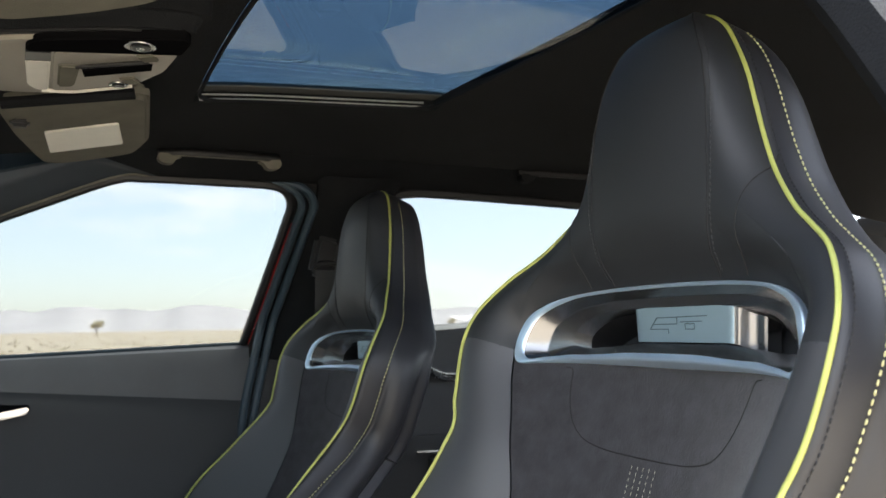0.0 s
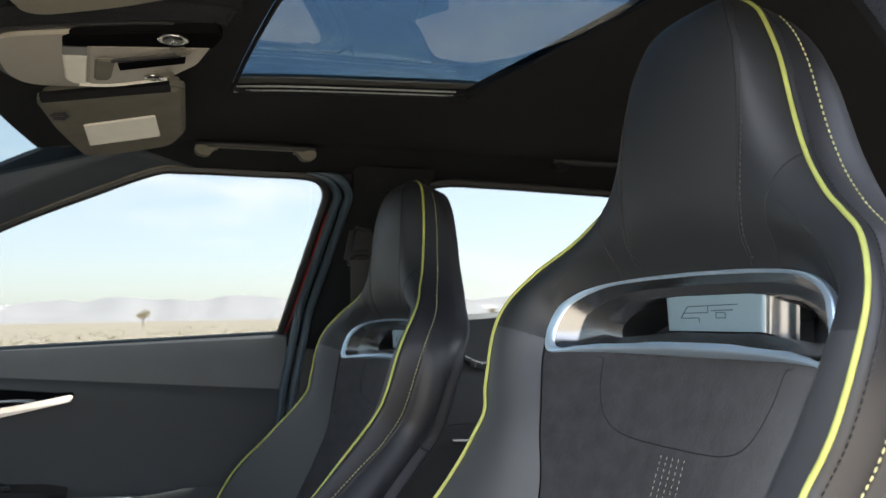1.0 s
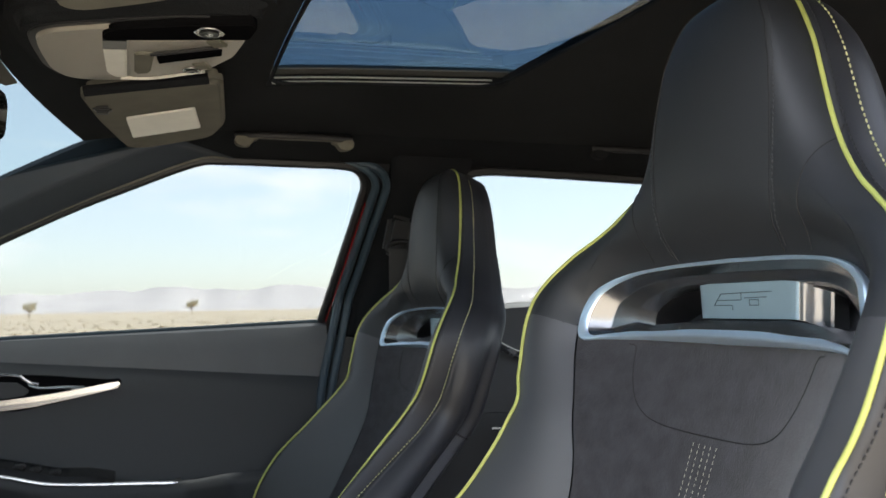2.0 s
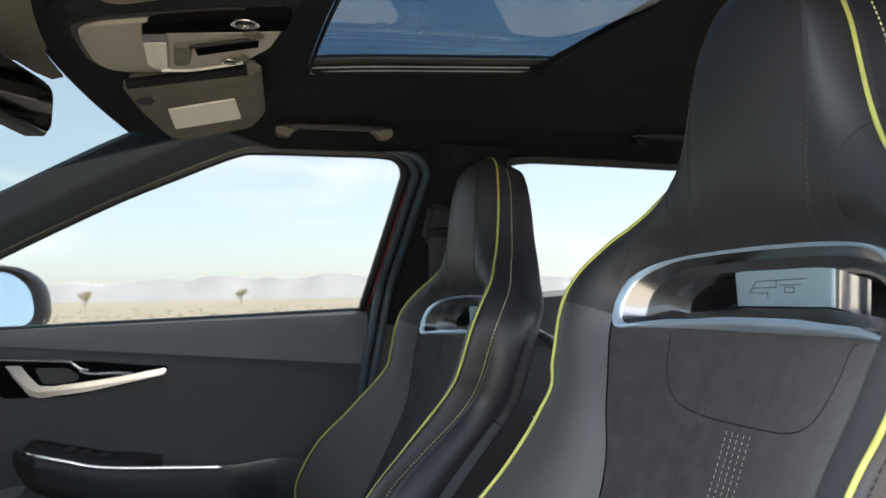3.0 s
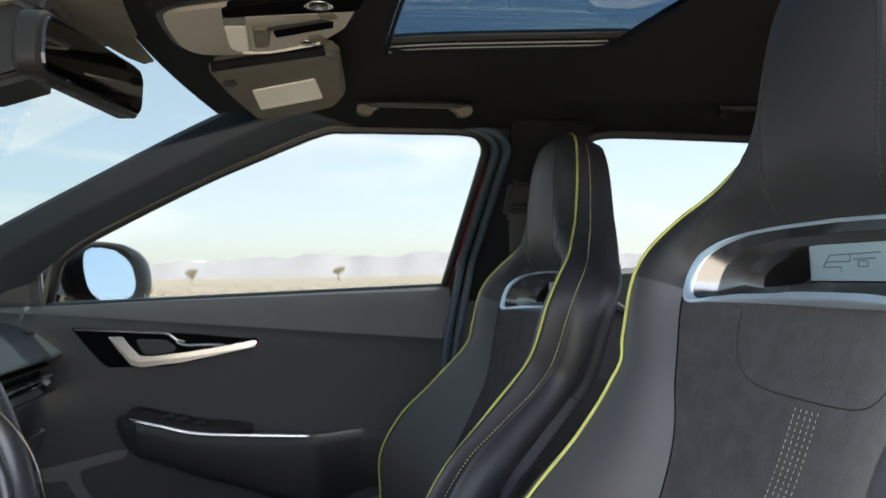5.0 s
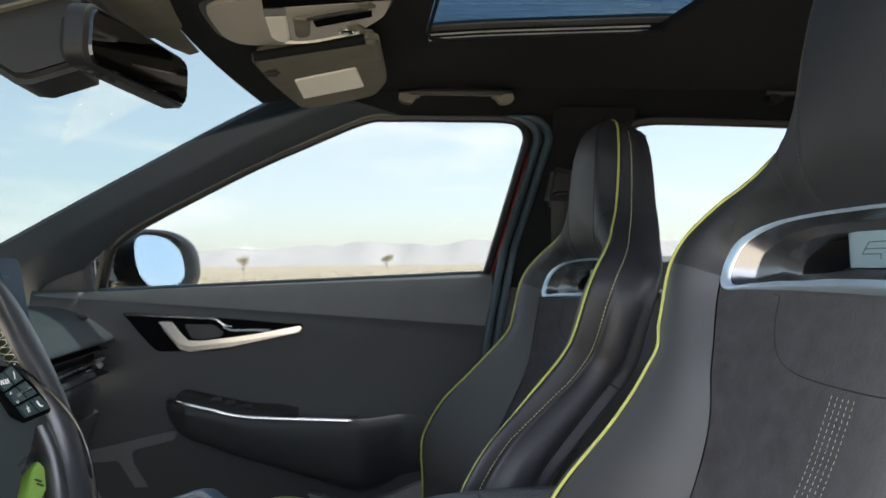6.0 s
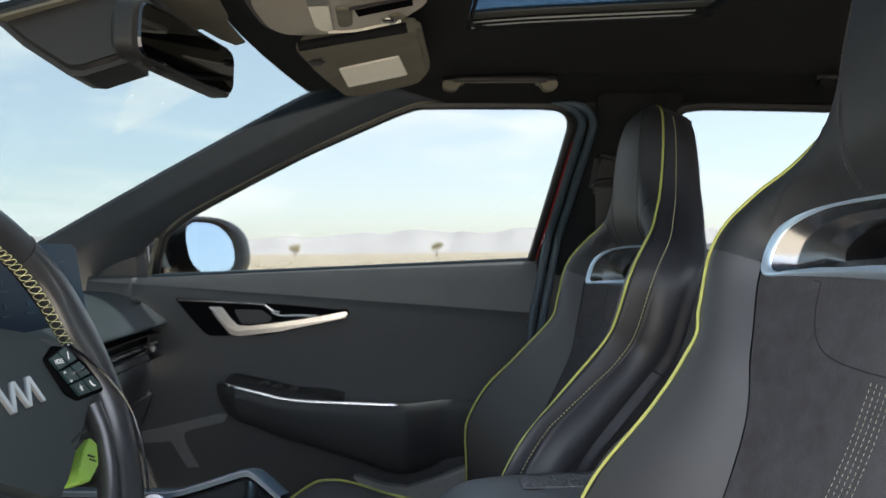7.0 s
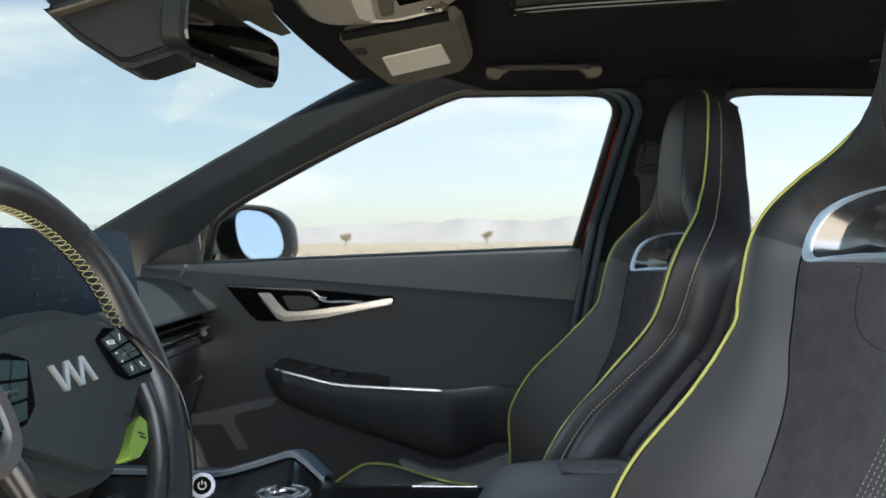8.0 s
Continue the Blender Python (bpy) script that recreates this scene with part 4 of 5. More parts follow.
door_part("frame_edge", tube([on_side(x + 0.008, z, 0.006) for x, z in spline(FRONT_WIN[-3:], 30)], 0.0013, 6), RED, "sliver of red painted door frame")
door_part("frame_lip", tube([on_side(x, z + 0.0005, 0.006) + Vector((0.003, 0, 0.004)) for x, z in spline(FRONT_WIN[1:8], 50)], 0.0028, 6), VISOR, "thin pale lip under the pillar")


def pane(outline, out):
    """A sheet of glass that fills an opening of the side wall."""
    bm = bmesh.new()
    bm.faces.new([bm.verts.new(on_side(x, z, -out)) for x, z in outline])
    return thicken(bm, 0.004)


door_part("window_glass", pane([(-0.845, 1.09)] + [(x, z + 0.003) for x, z in FRONT_WIN] + [(-0.06, 1.09)], 0.012), GLASS)
# quarter triangle and its pale post
door_part("corner_cover", prism([(-0.965, 1.088), (-0.90, 1.150), (-0.865, 1.178), (-0.85, 1.182), (-0.843, 1.10)], 0.02, Matrix.Translation((0, 1.122, 0)), 0.004), PLASTIC, "black corner cover")
door_part("corner_inlay", prism([(-0.935, 1.105), (-0.90, 1.138), (-0.868, 1.16), (-0.862, 1.105)], 0.006, Matrix.Translation((0, 1.118, 0)), 0.002), INLAY, "brown grey inlay")
door_part("window_post", tube([(-0.845, 1.128, 1.100), (-0.835, 1.115, 1.14), (-0.818, 1.092, 1.180)], 0.005, 6), VISOR, "pale window post")

# middle pillar: paired blue grey weather strips, belt and its lower trim
solid("pillar_lower", ribbon([(-0.078, 1.128, 1.10), (-0.085, 1.115, 0.95), (-0.11, 1.10, 0.75), (-0.14, 1.09, 0.5)], [(0.10, 1.128, 1.10), (0.10, 1.115, 0.95), (0.1, 1.10, 0.75), (0.1, 1.09, 0.5)], 16, 9, 0.03), SEAL, "black lower middle pillar cover", "trim", "structure")
solid("pillar_backing", ribbon([(-0.03, 0.915, 1.43), (-0.012, 0.95, 1.385), (-0.022, 1.0, 1.325), (-0.045, 1.09, 1.18), (-0.07, 1.135, 1.09)], [(0.07, 0.92, 1.43), (0.075, 0.95, 1.385), (0.06, 1.0, 1.325), (0.03, 1.10, 1.18), (0.0, 1.14, 1.09)], 20, 5, 0.002), SEAL, "black rubber backing of the middle pillar", "trim", "structure")
WEATHER = material("dark_blue_grey_rubber", (0.034, 0.055, 0.074), 0.45, spots=0.12, spot_size=0.05)
STRIP = material("blue_grey_weather_strip", (0.055, 0.085, 0.115), 0.4, spots=0.12, spot_size=0.05)
for k, off in enumerate((0.014, 0.034)):
    p = [on_side(x + off, z, 0.010 + 0.006 * k) for x, z in spline([(-0.075, 1.4145), (-0.05, 1.4105), (-0.028, 1.400), (-0.014, 1.380), (-0.018, 1.349), (-0.041, 1.237), (-0.064, 1.128), (-0.074, 1.08), (-0.09, 1.0), (-0.1, 0.9)], 60)]
    p = [Vector((a.x, min(a.y, 1.080), a.z)) for a in p]
    solid("weather_strip", tube(p, [0.0015 + 0.0064 * min(1.0, i / 9) for i in range(60)], 8), WEATHER, "blue grey rubber weather strip on the middle pillar", "weather strip", "structure")
belt_thing = thing("seat_belt", Matrix.Translation((0.045, 0.96, 1.28)), "black seat belt hanging from the middle pillar", "seat belt")
bi = Matrix.Translation((-0.045, -0.96, -1.28))
part("anchor", placed(box(0.05, 0.03, 0.075, pose(0.045, 0.95, 1.285, 0, 12, 0), 0.01, 3), bi), SEAL, belt_thing, "black belt height adjuster")
part("guide_loop", placed(tube([Vector((0.045 + 0.027 * math.cos(a), 0.93, 1.262 + 0.012 * math.sin(a))) for a in np.linspace(0, 2 * math.pi, 20)], 0.005, 6), bi), SEAL, belt_thing)
part("strap", placed(thicken(grid([[(0.02 + 0.048 * t + 0.03 * s, 0.925 + 0.12 * s, 1.26 - 0.55 * s) for t in np.linspace(0, 1, 4)] for s in np.linspace(0, 1, 14)]), 0.002), bi), DOOR_SOFT, belt_thing, "woven black strap")

# ---- door mirror seen through the passenger window ----
dm = thing("door_mirror", Matrix.Translation((-0.755, 1.27, 1.155)) @ pose(0, 0, 0, 0, 0, 30), "door mirror in black housing reflecting pale sky", "door mirror")


def oval(hw, hh, y, n=40, p=2.6, skew=0.0):
    out = []
    for a in np.linspace(0, 2 * math.pi, n, endpoint=False):
        c, s = math.cos(a), math.sin(a)
        out.append((hw * math.copysign(abs(c) ** (2 / p), c) + skew * s * hh, y, hh * math.copysign(abs(s) ** (2 / p), s) * (1 - 0.12 * c)))
    return out


dm.matrix_world = Matrix.Translation((-0.755, 1.275, 1.158)) @ Matrix(((0.5, -0.866, 0, 0), (0.866, 0.5, 0, 0), (0, 0, 1, 0), (0, 0, 0, 1))) @ pose(0, 0, 0, -5)
# local x runs along the glass, -y out of the glass towards the rear
part("housing", grid([[(x + o, y, z) for x, y, z in oval(*p)] for o, p in ((-0.008, (0.070, 0.054, -0.004, 40, 2.6, -0.28)), (0.002, (0.084, 0.063, -0.012, 40, 2.6, -0.28)), (0.016, (0.100, 0.068, -0.008, 40, 2.6, -0.22)), (0.030, (0.120, 0.072, 0.014, 40, 2.8, -0.15)), (0.034, (0.120, 0.069, 0.05, 40, 2.8, -0.1)), (0.014, (0.098, 0.055, 0.09)), (0.0, (0.05, 0.035, 0.115)))], True, True), GLOSS_DIM, dm, "gloss black housing")
part("mirror_glass", grid([[(x - 0.008, y, z) for x, y, z in oval(0.0735, 0.0565, -0.009, 40, 2.6, -0.28)], [(x - 0.008, y, z) for x, y, z in oval(0.0725, 0.0555, -0.0105, 40, 2.6, -0.28)]], True, True), MIRROR, dm, "mirror glass")
part("mount_arm", box(0.075, 0.05, 0.095, pose(-0.112, 0.045, -0.008, 0, 14, 0), 0.018, 3), PIANO, dm, "gloss black mirror arm")
part("mount", box(0.05, 0.04, 0.022, pose(-0.10, 0.03, -0.066), 0.009, 3), RED, dm, "red painted mirror foot")
part("repeater", box(0.006, 0.02, 0.01, pose(0.095, 0.0, -0.045), 0.002), CHROME, dm, "small clear turn lamp")

# ---- rear door on the passenger side ----
rear_door = thing("rear_door", Matrix.Translation((0.5, 1.1, 0.7)), "closed rear door with dark trim and pale handle", "car door")
ri = Matrix.Translation((-0.5, -1.1, -0.7))
RX = np.linspace(0.10, 1.66, 30)
part("door_top", placed(thicken(grid([[(x, 1.15, 1.138 + 0.055 * x), (x, 1.122, 1.14 + 0.055 * x), (x, 1.108, 1.128 + 0.055 * x), (x, 1.098, 1.05), (x, 1.088, 0.93)] for x in RX]), 0.012), ri), PLASTIC, rear_door)
part("door_panel", placed(thicken(grid([[(x, 1.09, 0.93), (x, 1.08, 0.8), (x, 1.075, 0.4)] for x in RX]), 0.012), ri), DOOR_SOFT, rear_door)
part("handle_lever", placed(tube(spline([(0.285, 1.09, 1.082), (0.31, 1.07, 1.062), (0.34, 1.06, 1.050), (0.40, 1.062, 1.052), (0.44, 1.08, 1.058)], 20), 0.008, 8), ri), SATIN, rear_door, "satin metal lever")
part("armrest", placed(box(0.5, 0.08, 0.07, pose(0.55, 1.05, 0.87), 0.02, 3), ri), DOOR_SOFT, rear_door)
part("armrest_strip", placed(tube([(0.25, 1.012, 0.907), (0.3, 1.006, 0.906), (0.7, 1.006, 0.906)], 0.004, 6), ri), CHROME, rear_door, "satin chrome strip")
part("window_glass", placed(pane([(0.09, 1.12), (0.165, 1.35), (0.178, 1.40), (0.205, 1.413), (0.30, 1.414), (0.6, 1.407), (0.86, 1.397), (1.0, 1.20), (1.05, 1.12)], 0.012), ri), GLASS, rear_door)
part("window_seal", placed(tube([on_side(x, z, -0.002) for x, z in spline([(0.10, 1.14), (0.13, 1.25), (0.165, 1.35), (0.178, 1.398), (0.205, 1.411), (0.30, 1.412), (0.6, 1.405), (0.86, 1.395), (1.0, 1.20)], 60)], 0.011, 8), ri), SEAL, rear_door)

# near side: rear door shut, front door out of the way
solid("rear_door_near", mirror_y(thicken(grid([[(x, 1.15, 1.138 + 0.055 * x), (x, 1.122, 1.14 + 0.055 * x), (x, 1.09, 0.93), (x, 1.07, 0.4)] for x in RX]), 0.02)), DOOR_SOFT, "closed rear door on the near side", "car door", "structure")
solid("floor", box(2.9, 1.46, 0.06, pose(0.1, MID, 0.33), 0.01), SEAL, "dark carpeted cabin floor", "floor", "structure")
solid("rear_bulkhead", prism([(1.25, 0.36), (1.62, 0.36), (1.62, 1.16), (1.42, 1.16)], 1.34, Matrix.Translation((0, MID - 0.67, 0)), 0.02), DOOR_SOFT, "dark rear seat back", "trim", "structure")
solid("tailgate_frame", ribbon([(1.55, MID - 0.66, 1.42), (1.56, MID, 1.44), (1.55, MID + 0.66, 1.42)], [(1.62, MID - 0.68, 1.36), (1.64, MID, 1.385), (1.62, MID + 0.68, 1.36)], 16, 7, 0.01, (-1, 0, -0.5)), HEADLINER, "black trim over the rear window", "trim", "structure")


# ---- roof fittings ----
def flat_thing(bm_pts, z_of, thick, bevel, flip=False):
    """An outline in x, y hung under a sloping surface."""
    bm = bmesh.new()
    f = bm.faces.new([bm.verts.new((x, y, 0)) for x, y in bm_pts])
    r = bmesh.ops.extrude_face_region(bm, geom=[f])
    bmesh.ops.translate(bm, verts=[e for e in r["geom"] if isinstance(e, bmesh.types.BMVert)], vec=(0, 0, thick))
    bmesh.ops.recalc_face_normals(bm, faces=bm.faces)
    if bevel:
        bmesh.ops.bevel(bm, geom=[e for e in bm.edges if e.calc_face_angle() > 0.5], offset=bevel, segments=3, affect="EDGES", clamp_overlap=True)
    for v in bm.verts:
        v.co.z += z_of(v.co.x, v.co.y)
    return bm


def visor_z(x, y):
    return 1.409 + 0.125 * (x + 0.44) - 0.03 * (y - 0.6)


visor = thing("sun_visor", Matrix.Translation((-0.38, 0.7, 1.42)), "grey cloth sun visor folded against the headliner", "sun visor")
vi = Matrix.Translation((0.38, -0.7, -1.42))
part("panel", placed(flat_thing(round_outline([(-0.478, 0.49), (-0.46, 0.64), (-0.432, 0.80), (-0.40, 0.815), (-0.302, 0.772), (-0.290, 0.70), (-0.313, 0.46)], 0.025), visor_z, 0.020, 0.006), vi), VISOR, visor)
part("mirror_cover", placed(flat_thing(round_outline([(-0.426, 0.605), (-0.419, 0.723), (-0.326, 0.689), (-0.340, 0.574)], 0.004), lambda x, y: visor_z(x, y) - 0.0025, 0.004, 0.0008), vi), LABEL, visor, "pale vanity mirror cover")
part("clip", placed(box(0.022, 0.018, 0.010, pose(-0.452, 0.545, 1.405), 0.004, 3), vi), SEAL, visor, "black visor clip")
# a dark rod added as the shade along the visor's near edge
part("hinge_rod", placed(tube([(-0.47, 0.492, 1.415), (-0.40, 0.478, 1.424), (-0.33, 0.462, 1.432)], 0.007, 8), vi), HEADLINER, visor, "dark rod in place of the shade along the visor edge")

near_visor = thing("sun_visor", Matrix.Translation((-0.39, 0.08, 1.43)), "grey cloth sun visor folded up on the driver's side", "sun visor")
part("panel", placed(flat_thing(round_outline([(-0.478, 0.205), (-0.455, 0.222), (-0.388, 0.196), (-0.335, 0.163), (-0.318, 0.12), (-0.315, -0.02), (-0.44, -0.05), (-0.48, 0.05)], 0.02), lambda x, y: 1.425 + 0.1 * (x + 0.4), 0.018, 0.006), Matrix.Translation((0.39, -0.08, -1.43))), VISOR, near_visor)

# overhead console, hung a little below the headliner
cz = lambda x, y: 1.434 + 0.06 * (x + 0.34)
oc = thing("overhead_console", Matrix.Translation((-0.4, 0.358, 1.45)), "grey overhead console with reading lamps and switches", "overhead console")
oi = Matrix.Translation((0.4, -0.37, -1.45))
base_pts = [(-0.508, 0.315), (-0.508, 0.36), (-0.504, 0.43), (-0.488, 0.470), (-0.45, 0.482), (-0.395, 0.472), (-0.342, 0.440), (-0.306, 0.36), (-0.298, 0.262), (-0.36, 0.255), (-0.44, 0.276), (-0.49, 0.292)]
gap_pts = [(-0.403 + (x + 0.403) * 1.045, 0.365 + (y - 0.365) * 1.055) for x, y in base_pts]
part("base", placed(flat_thing(round_outline(base_pts, 0.02), lambda x, y: cz(x, y) - 0.0055, 0.05, 0.006), oi), CONSOLE_GREY, oc)
part("shadow_gap", placed(flat_thing(round_outline(gap_pts, 0.02), lambda x, y: cz(x, y) - 0.001, 0.05, 0.003), oi), SEAL, oc, "dark gap round the console")
part("surround", placed(flat_thing(round_outline([(-0.405 + (x + 0.405) * 1.16, 0.37 + (y - 0.37) * 1.16) for x, y in gap_pts], 0.03), lambda x, y: cz(x, y) + 0.001, 0.06, 0.014), oi), HEADLINER, oc, "black cloth surround")
MZ = lambda x, y: cz(x, y) - 0.0085
part("lamp_module", placed(flat_thing(round_outline([(-0.4175, 0.309), (-0.4185, 0.450), (-0.395, 0.449), (-0.334, 0.414), (-0.310, 0.36), (-0.304, 0.300)], 0.006), MZ, 0.014, 0.0015), oi), CONSOLE_GREY, oc, "pale grey lamp module")
part("gloss_strip", placed(flat_thing(round_outline([(-0.440, 0.286), (-0.441, 0.310), (-0.41, 0.308), (-0.300, 0.299), (-0.296, 0.262), (-0.303, 0.248), (-0.37, 0.258), (-0.425, 0.273)], 0.006), MZ, 0.012, 0.0015), oi), MATT_BLACK, oc, "gloss black strip")
part("gloss_end", placed(flat_thing(round_outline([(-0.441, 0.311), (-0.442, 0.340), (-0.419, 0.340), (-0.4185, 0.311)], 0.001), MZ, 0.010, 0.0008), oi), GLOSS_DIM, oc, "gloss black end")
# glare on the module's end and far edge is painted as pale pieces
part("pale_end", placed(flat_thing(round_outline([(-0.442, 0.341), (-0.442, 0.432), (-0.434, 0.450), (-0.421, 0.452), (-0.419, 0.341)], 0.006), MZ, 0.010, 0.0015), oi), LABEL, oc, "end piece with its glare put in a pale colour")
part("pale_edge", placed(tube(spline([(-0.428, 0.451, MZ(-0.428, 0.451)), (-0.395, 0.451, MZ(-0.395, 0.451)), (-0.36, 0.432, MZ(-0.36, 0.432)), (-0.338, 0.419, MZ(-0.338, 0.419))], 24), 0.0022, 8), oi), LABEL, oc, "pale line in place of glare along the edge")


def lamp(x, y, r):
    ring = part("lamp_ring", placed(tube([(x + r * math.cos(a), y + r * math.sin(a), cz(x, y) - 0.0095) for a in np.linspace(0, 2 * math.pi, 33)], 0.0013, 8), oi), CHROME, oc, "bright lamp ring")
    part("lamp_lens", placed(disc(r, 0.006, Matrix.Translation((x, y, cz(x, y) - 0.0075))), oi), PIANO, ring)
    part("lamp_core", placed(disc(r * 0.72, 0.002, Matrix.Translation((x, y, cz(x, y) - 0.0108)), 28, 0.0006), oi), GLOSS_DIM, ring, "clear lamp lens")
    part("lamp_bead", placed(disc(r * 0.3, 0.002, Matrix.Translation((x, y, cz(x, y) - 0.0118)), 20, 0.0006), oi), SATIN, ring)


lamp(-0.342, 0.273, 0.0135)
lamp(-0.352, 0.412, 0.009)
slot = part("slot", placed(flat_thing([(-0.390, 0.362), (-0.387, 0.384), (-0.324, 0.350), (-0.325, 0.330)], lambda x, y: cz(x, y) - 0.0105, 0.004, 0), oi), MATT_BLACK, oc, "dark slot")
part("slot_lip", placed(tube([(-0.396, 0.350, cz(-0.39, 0.350) - 0.0105), (-0.33, 0.319, cz(-0.33, 0.318) - 0.0105)], 0.0022, 6), oi), SEAL, slot)
part("rocker", placed(flat_thing(round_outline([(-0.412, 0.345), (-0.413, 0.425), (-0.396, 0.422), (-0.392, 0.347)], 0.006), lambda x, y: cz(x, y) - 0.0115, 0.006, 0.002), oi), VISOR, oc, "grey roof switch")
for x, y in ((-0.332, 0.308), (-0.342, 0.392)):
    part("button", placed(box(0.016, 0.018, 0.004, pose(x, y, cz(x, y) - 0.0095, 0, 0, -30), 0.001), oi), VISOR, oc, "small grey button")
part("button", placed(box(0.014, 0.034, 0.006, Matrix.Translation((-0.468, 0.335, cz(-0.468, 0.335) - 0.001)), 0.001), oi), CONSOLE_GREY, oc, "grey telephone button")


def grab_handle(x0, x1, y, z, label, foot=VISOR):
    g = thing("grab_handle", Matrix.Translation(((x0 + x1) / 2, y, z)), label, "grab handle", "roof grab handles")
    gi = Matrix.Translation((-(x0 + x1) / 2, -y, -z))
    L = x1 - x0
    bar = spline([(x0 - 0.002, y, z + 0.004), (x0 + 0.016, y - 0.010, z + 0.003), (x0 + 0.2 * L, y - 0.014, z + 0.003), (x1 - 0.2 * L, y - 0.014, z + 0.003), (x1 - 0.016, y - 0.010, z + 0.003), (x1 + 0.002, y, z + 0.004)], 30)
    part("bar", placed(tube(bar, 0.0085, 12, flat=0.8), gi), SEAL, g, "dark padded bar")
    lip = [(x, yy - 0.004, zz - 0.0062) for x, yy, zz in bar[4:-4]]
    part("lip", placed(tube(lip, 0.0012, 6), gi), foot, g, "pale lower lip")
    for xa, d in ((x0, 1), (x1, -1)):
        out = round_outline([(xa - d * 0.004, z + 0.000), (xa + d * 0.026, z - 0.001), (xa + d * 0.034, z - 0.004), (xa + d * 0.024, z - 0.007), (xa + d * 0.019, z - 0.0155), (xa + d * 0.010, z - 0.0175), (xa - d * 0.002, z - 0.0145), (xa - d * 0.006, z - 0.008)], 0.004)
        part("foot", placed(prism(out, 0.020, Matrix.Translation((0, y - 0.016, 0)), 0.003), gi), foot, g, "hinge cover")
    return g


grab_handle(-0.259, -0.072, 0.838, 1.437, "dark roof grab handle with pale hinge covers")
# shade at the rear is painted: hinge covers and lip turn black
grab_handle(0.40, 0.60, 0.838, 1.442, "rear roof grab handle, its shade put in black hinge covers", HEADLINER)

# inside mirror on the windscreen
im = thing("inside_mirror", Matrix.Translation((-0.5717, 0.326, 1.3675)) @ Matrix(((0.22, -0.9755, 0, 0), (0.9755, 0.22, 0, 0), (0, 0, 1, 0), (0, 0, 0, 1))) @ pose(0, 0, 0, 3, 1, 0), "slim black inside mirror below the roof", "inside mirror")
R = lambda hw, hh, y, r: [(x, y, z) for x, z in rounded_rect(-hw * 0.95, hw * 0.95, -hh, hh, r, 6)]
part("housing", grid([R(0.119, 0.0275, -0.001, 0.016), R(0.124, 0.0305, 0.002, 0.018), R(0.125, 0.031, 0.02, 0.018), R(0.110, 0.024, 0.032, 0.016), R(0.05, 0.012, 0.038, 0.01)], True, True), SEAL, im)
part("mirror_glass", grid([R(0.1165, 0.0255, -0.004, 0.015), R(0.118, 0.027, -0.0005, 0.016)], True, True), DIM_MIRROR, im, "dark reflecting glass")
for x in (-0.085, -0.068, -0.051):
    part("button", box(0.012, 0.008, 0.004, pose(x, 0.008, -0.032), 0.001), SEAL, im, "small black button")
part("stalk", tube([(-0.02, 0.03, 0.0), (-0.02, 0.05, 0.02), (-0.02, 0.06, 0.05)], 0.011, 8), PLASTIC, im)
sens = thing("sensor_housing", Matrix.Translation((-0.69, 0.31, 1.38)), "black sensor housing behind the inside mirror", "sensor housing")
si = Matrix.Translation((0.69, -0.31, -1.38))
part("cover", placed(prism([(-0.772, 1.402), (-0.760, 1.390), (-0.729, 1.362), (-0.684, 1.332), (-0.668, 1.331), (-0.613, 1.349), (-0.60, 1.43), (-0.64, 1.436)], 0.09, Matrix.Translation((0, 0.265, 0)), 0.010, 3), si), SEAL, sens)
part("foot", placed(box(0.05, 0.12, 0.03, pose(-0.625, 0.31, 1.428, 0, 25, 0), 0.008, 3), si), PLASTIC, sens)

# ---- dashboard ----
dash = thing("dashboard", Matrix.Translation((-0.9, MID, 0.9)), "dark grey dashboard with slim vents and wide screen", "dashboard")
da = Matrix.Translation((0.9, -MID, -0.9))


def dash_top(y):
    """Profile in x, z from the windscreen to the cabin edge and back underneath."""
    return [(-1.5, 0.97), (-1.25, 1.035), (-1.05, 1.072), (-0.92, 1.075), (-0.85, 1.055), (-0.81, 1.026), (-0.798, 1.016), (-0.800, 1.008), (-0.83, 1.0), (-0.84, 0.985)]


ys = np.linspace(-0.33, 1.075, 26)
part("upper_pad", placed(grid([[(x, y, z) for x, z in spline(dash_top(y), 30)] for y in ys]), da), DASH, dash, "dark grey padded dashboard top")
part("lower_body", placed(thicken(grid([[(x, y, z) for x, z in spline([(-0.84, 0.99), (-0.83, 0.965), (-0.815, 0.94), (-0.82, 0.90), (-0.86, 0.80), (-0.92, 0.70), (-1.0, 0.55)], 20)] for y in np.linspace(-0.33, 1.0, 24)]), 0.01), da), PLASTIC, dash)
vent = part("vent", placed(thicken(grid([[(-0.835, y, 1.0), (-0.84, y, 0.985), (-0.838, y, 0.955), (-0.82, y, 0.945)] for y in np.linspace(0.55, 1.072, 14)]), 0.006), da), SEAL, dash, "slim black air vent")
for z, x in ((0.997, -0.818), (0.981, -0.822), (0.966, -0.822), (0.951, -0.816)):
    part("vane", placed(box(0.022, 0.5, 0.003, pose(x, 0.82, z, 0, 10, 0), 0.001), da), PIANO, vent)
part("vane_trim", placed(tube([(-0.808, 0.57, 0.972), (-0.808, 0.8, 0.974), (-0.808, 1.065, 0.978)], 0.003, 6), da), SATIN, vent, "thin satin metal line")
for y in (0.72, 1.0):
    part("vent_slider", placed(box(0.01, 0.016, 0.011, pose(-0.803, y, 0.97), 0.003), da), SATIN, vent)
part("defrost_slot", placed(box(0.012, 0.04, 0.003, pose(-0.845, 1.045, 1.056, 0, 30, 0), 0.001), da), SEAL, dash)
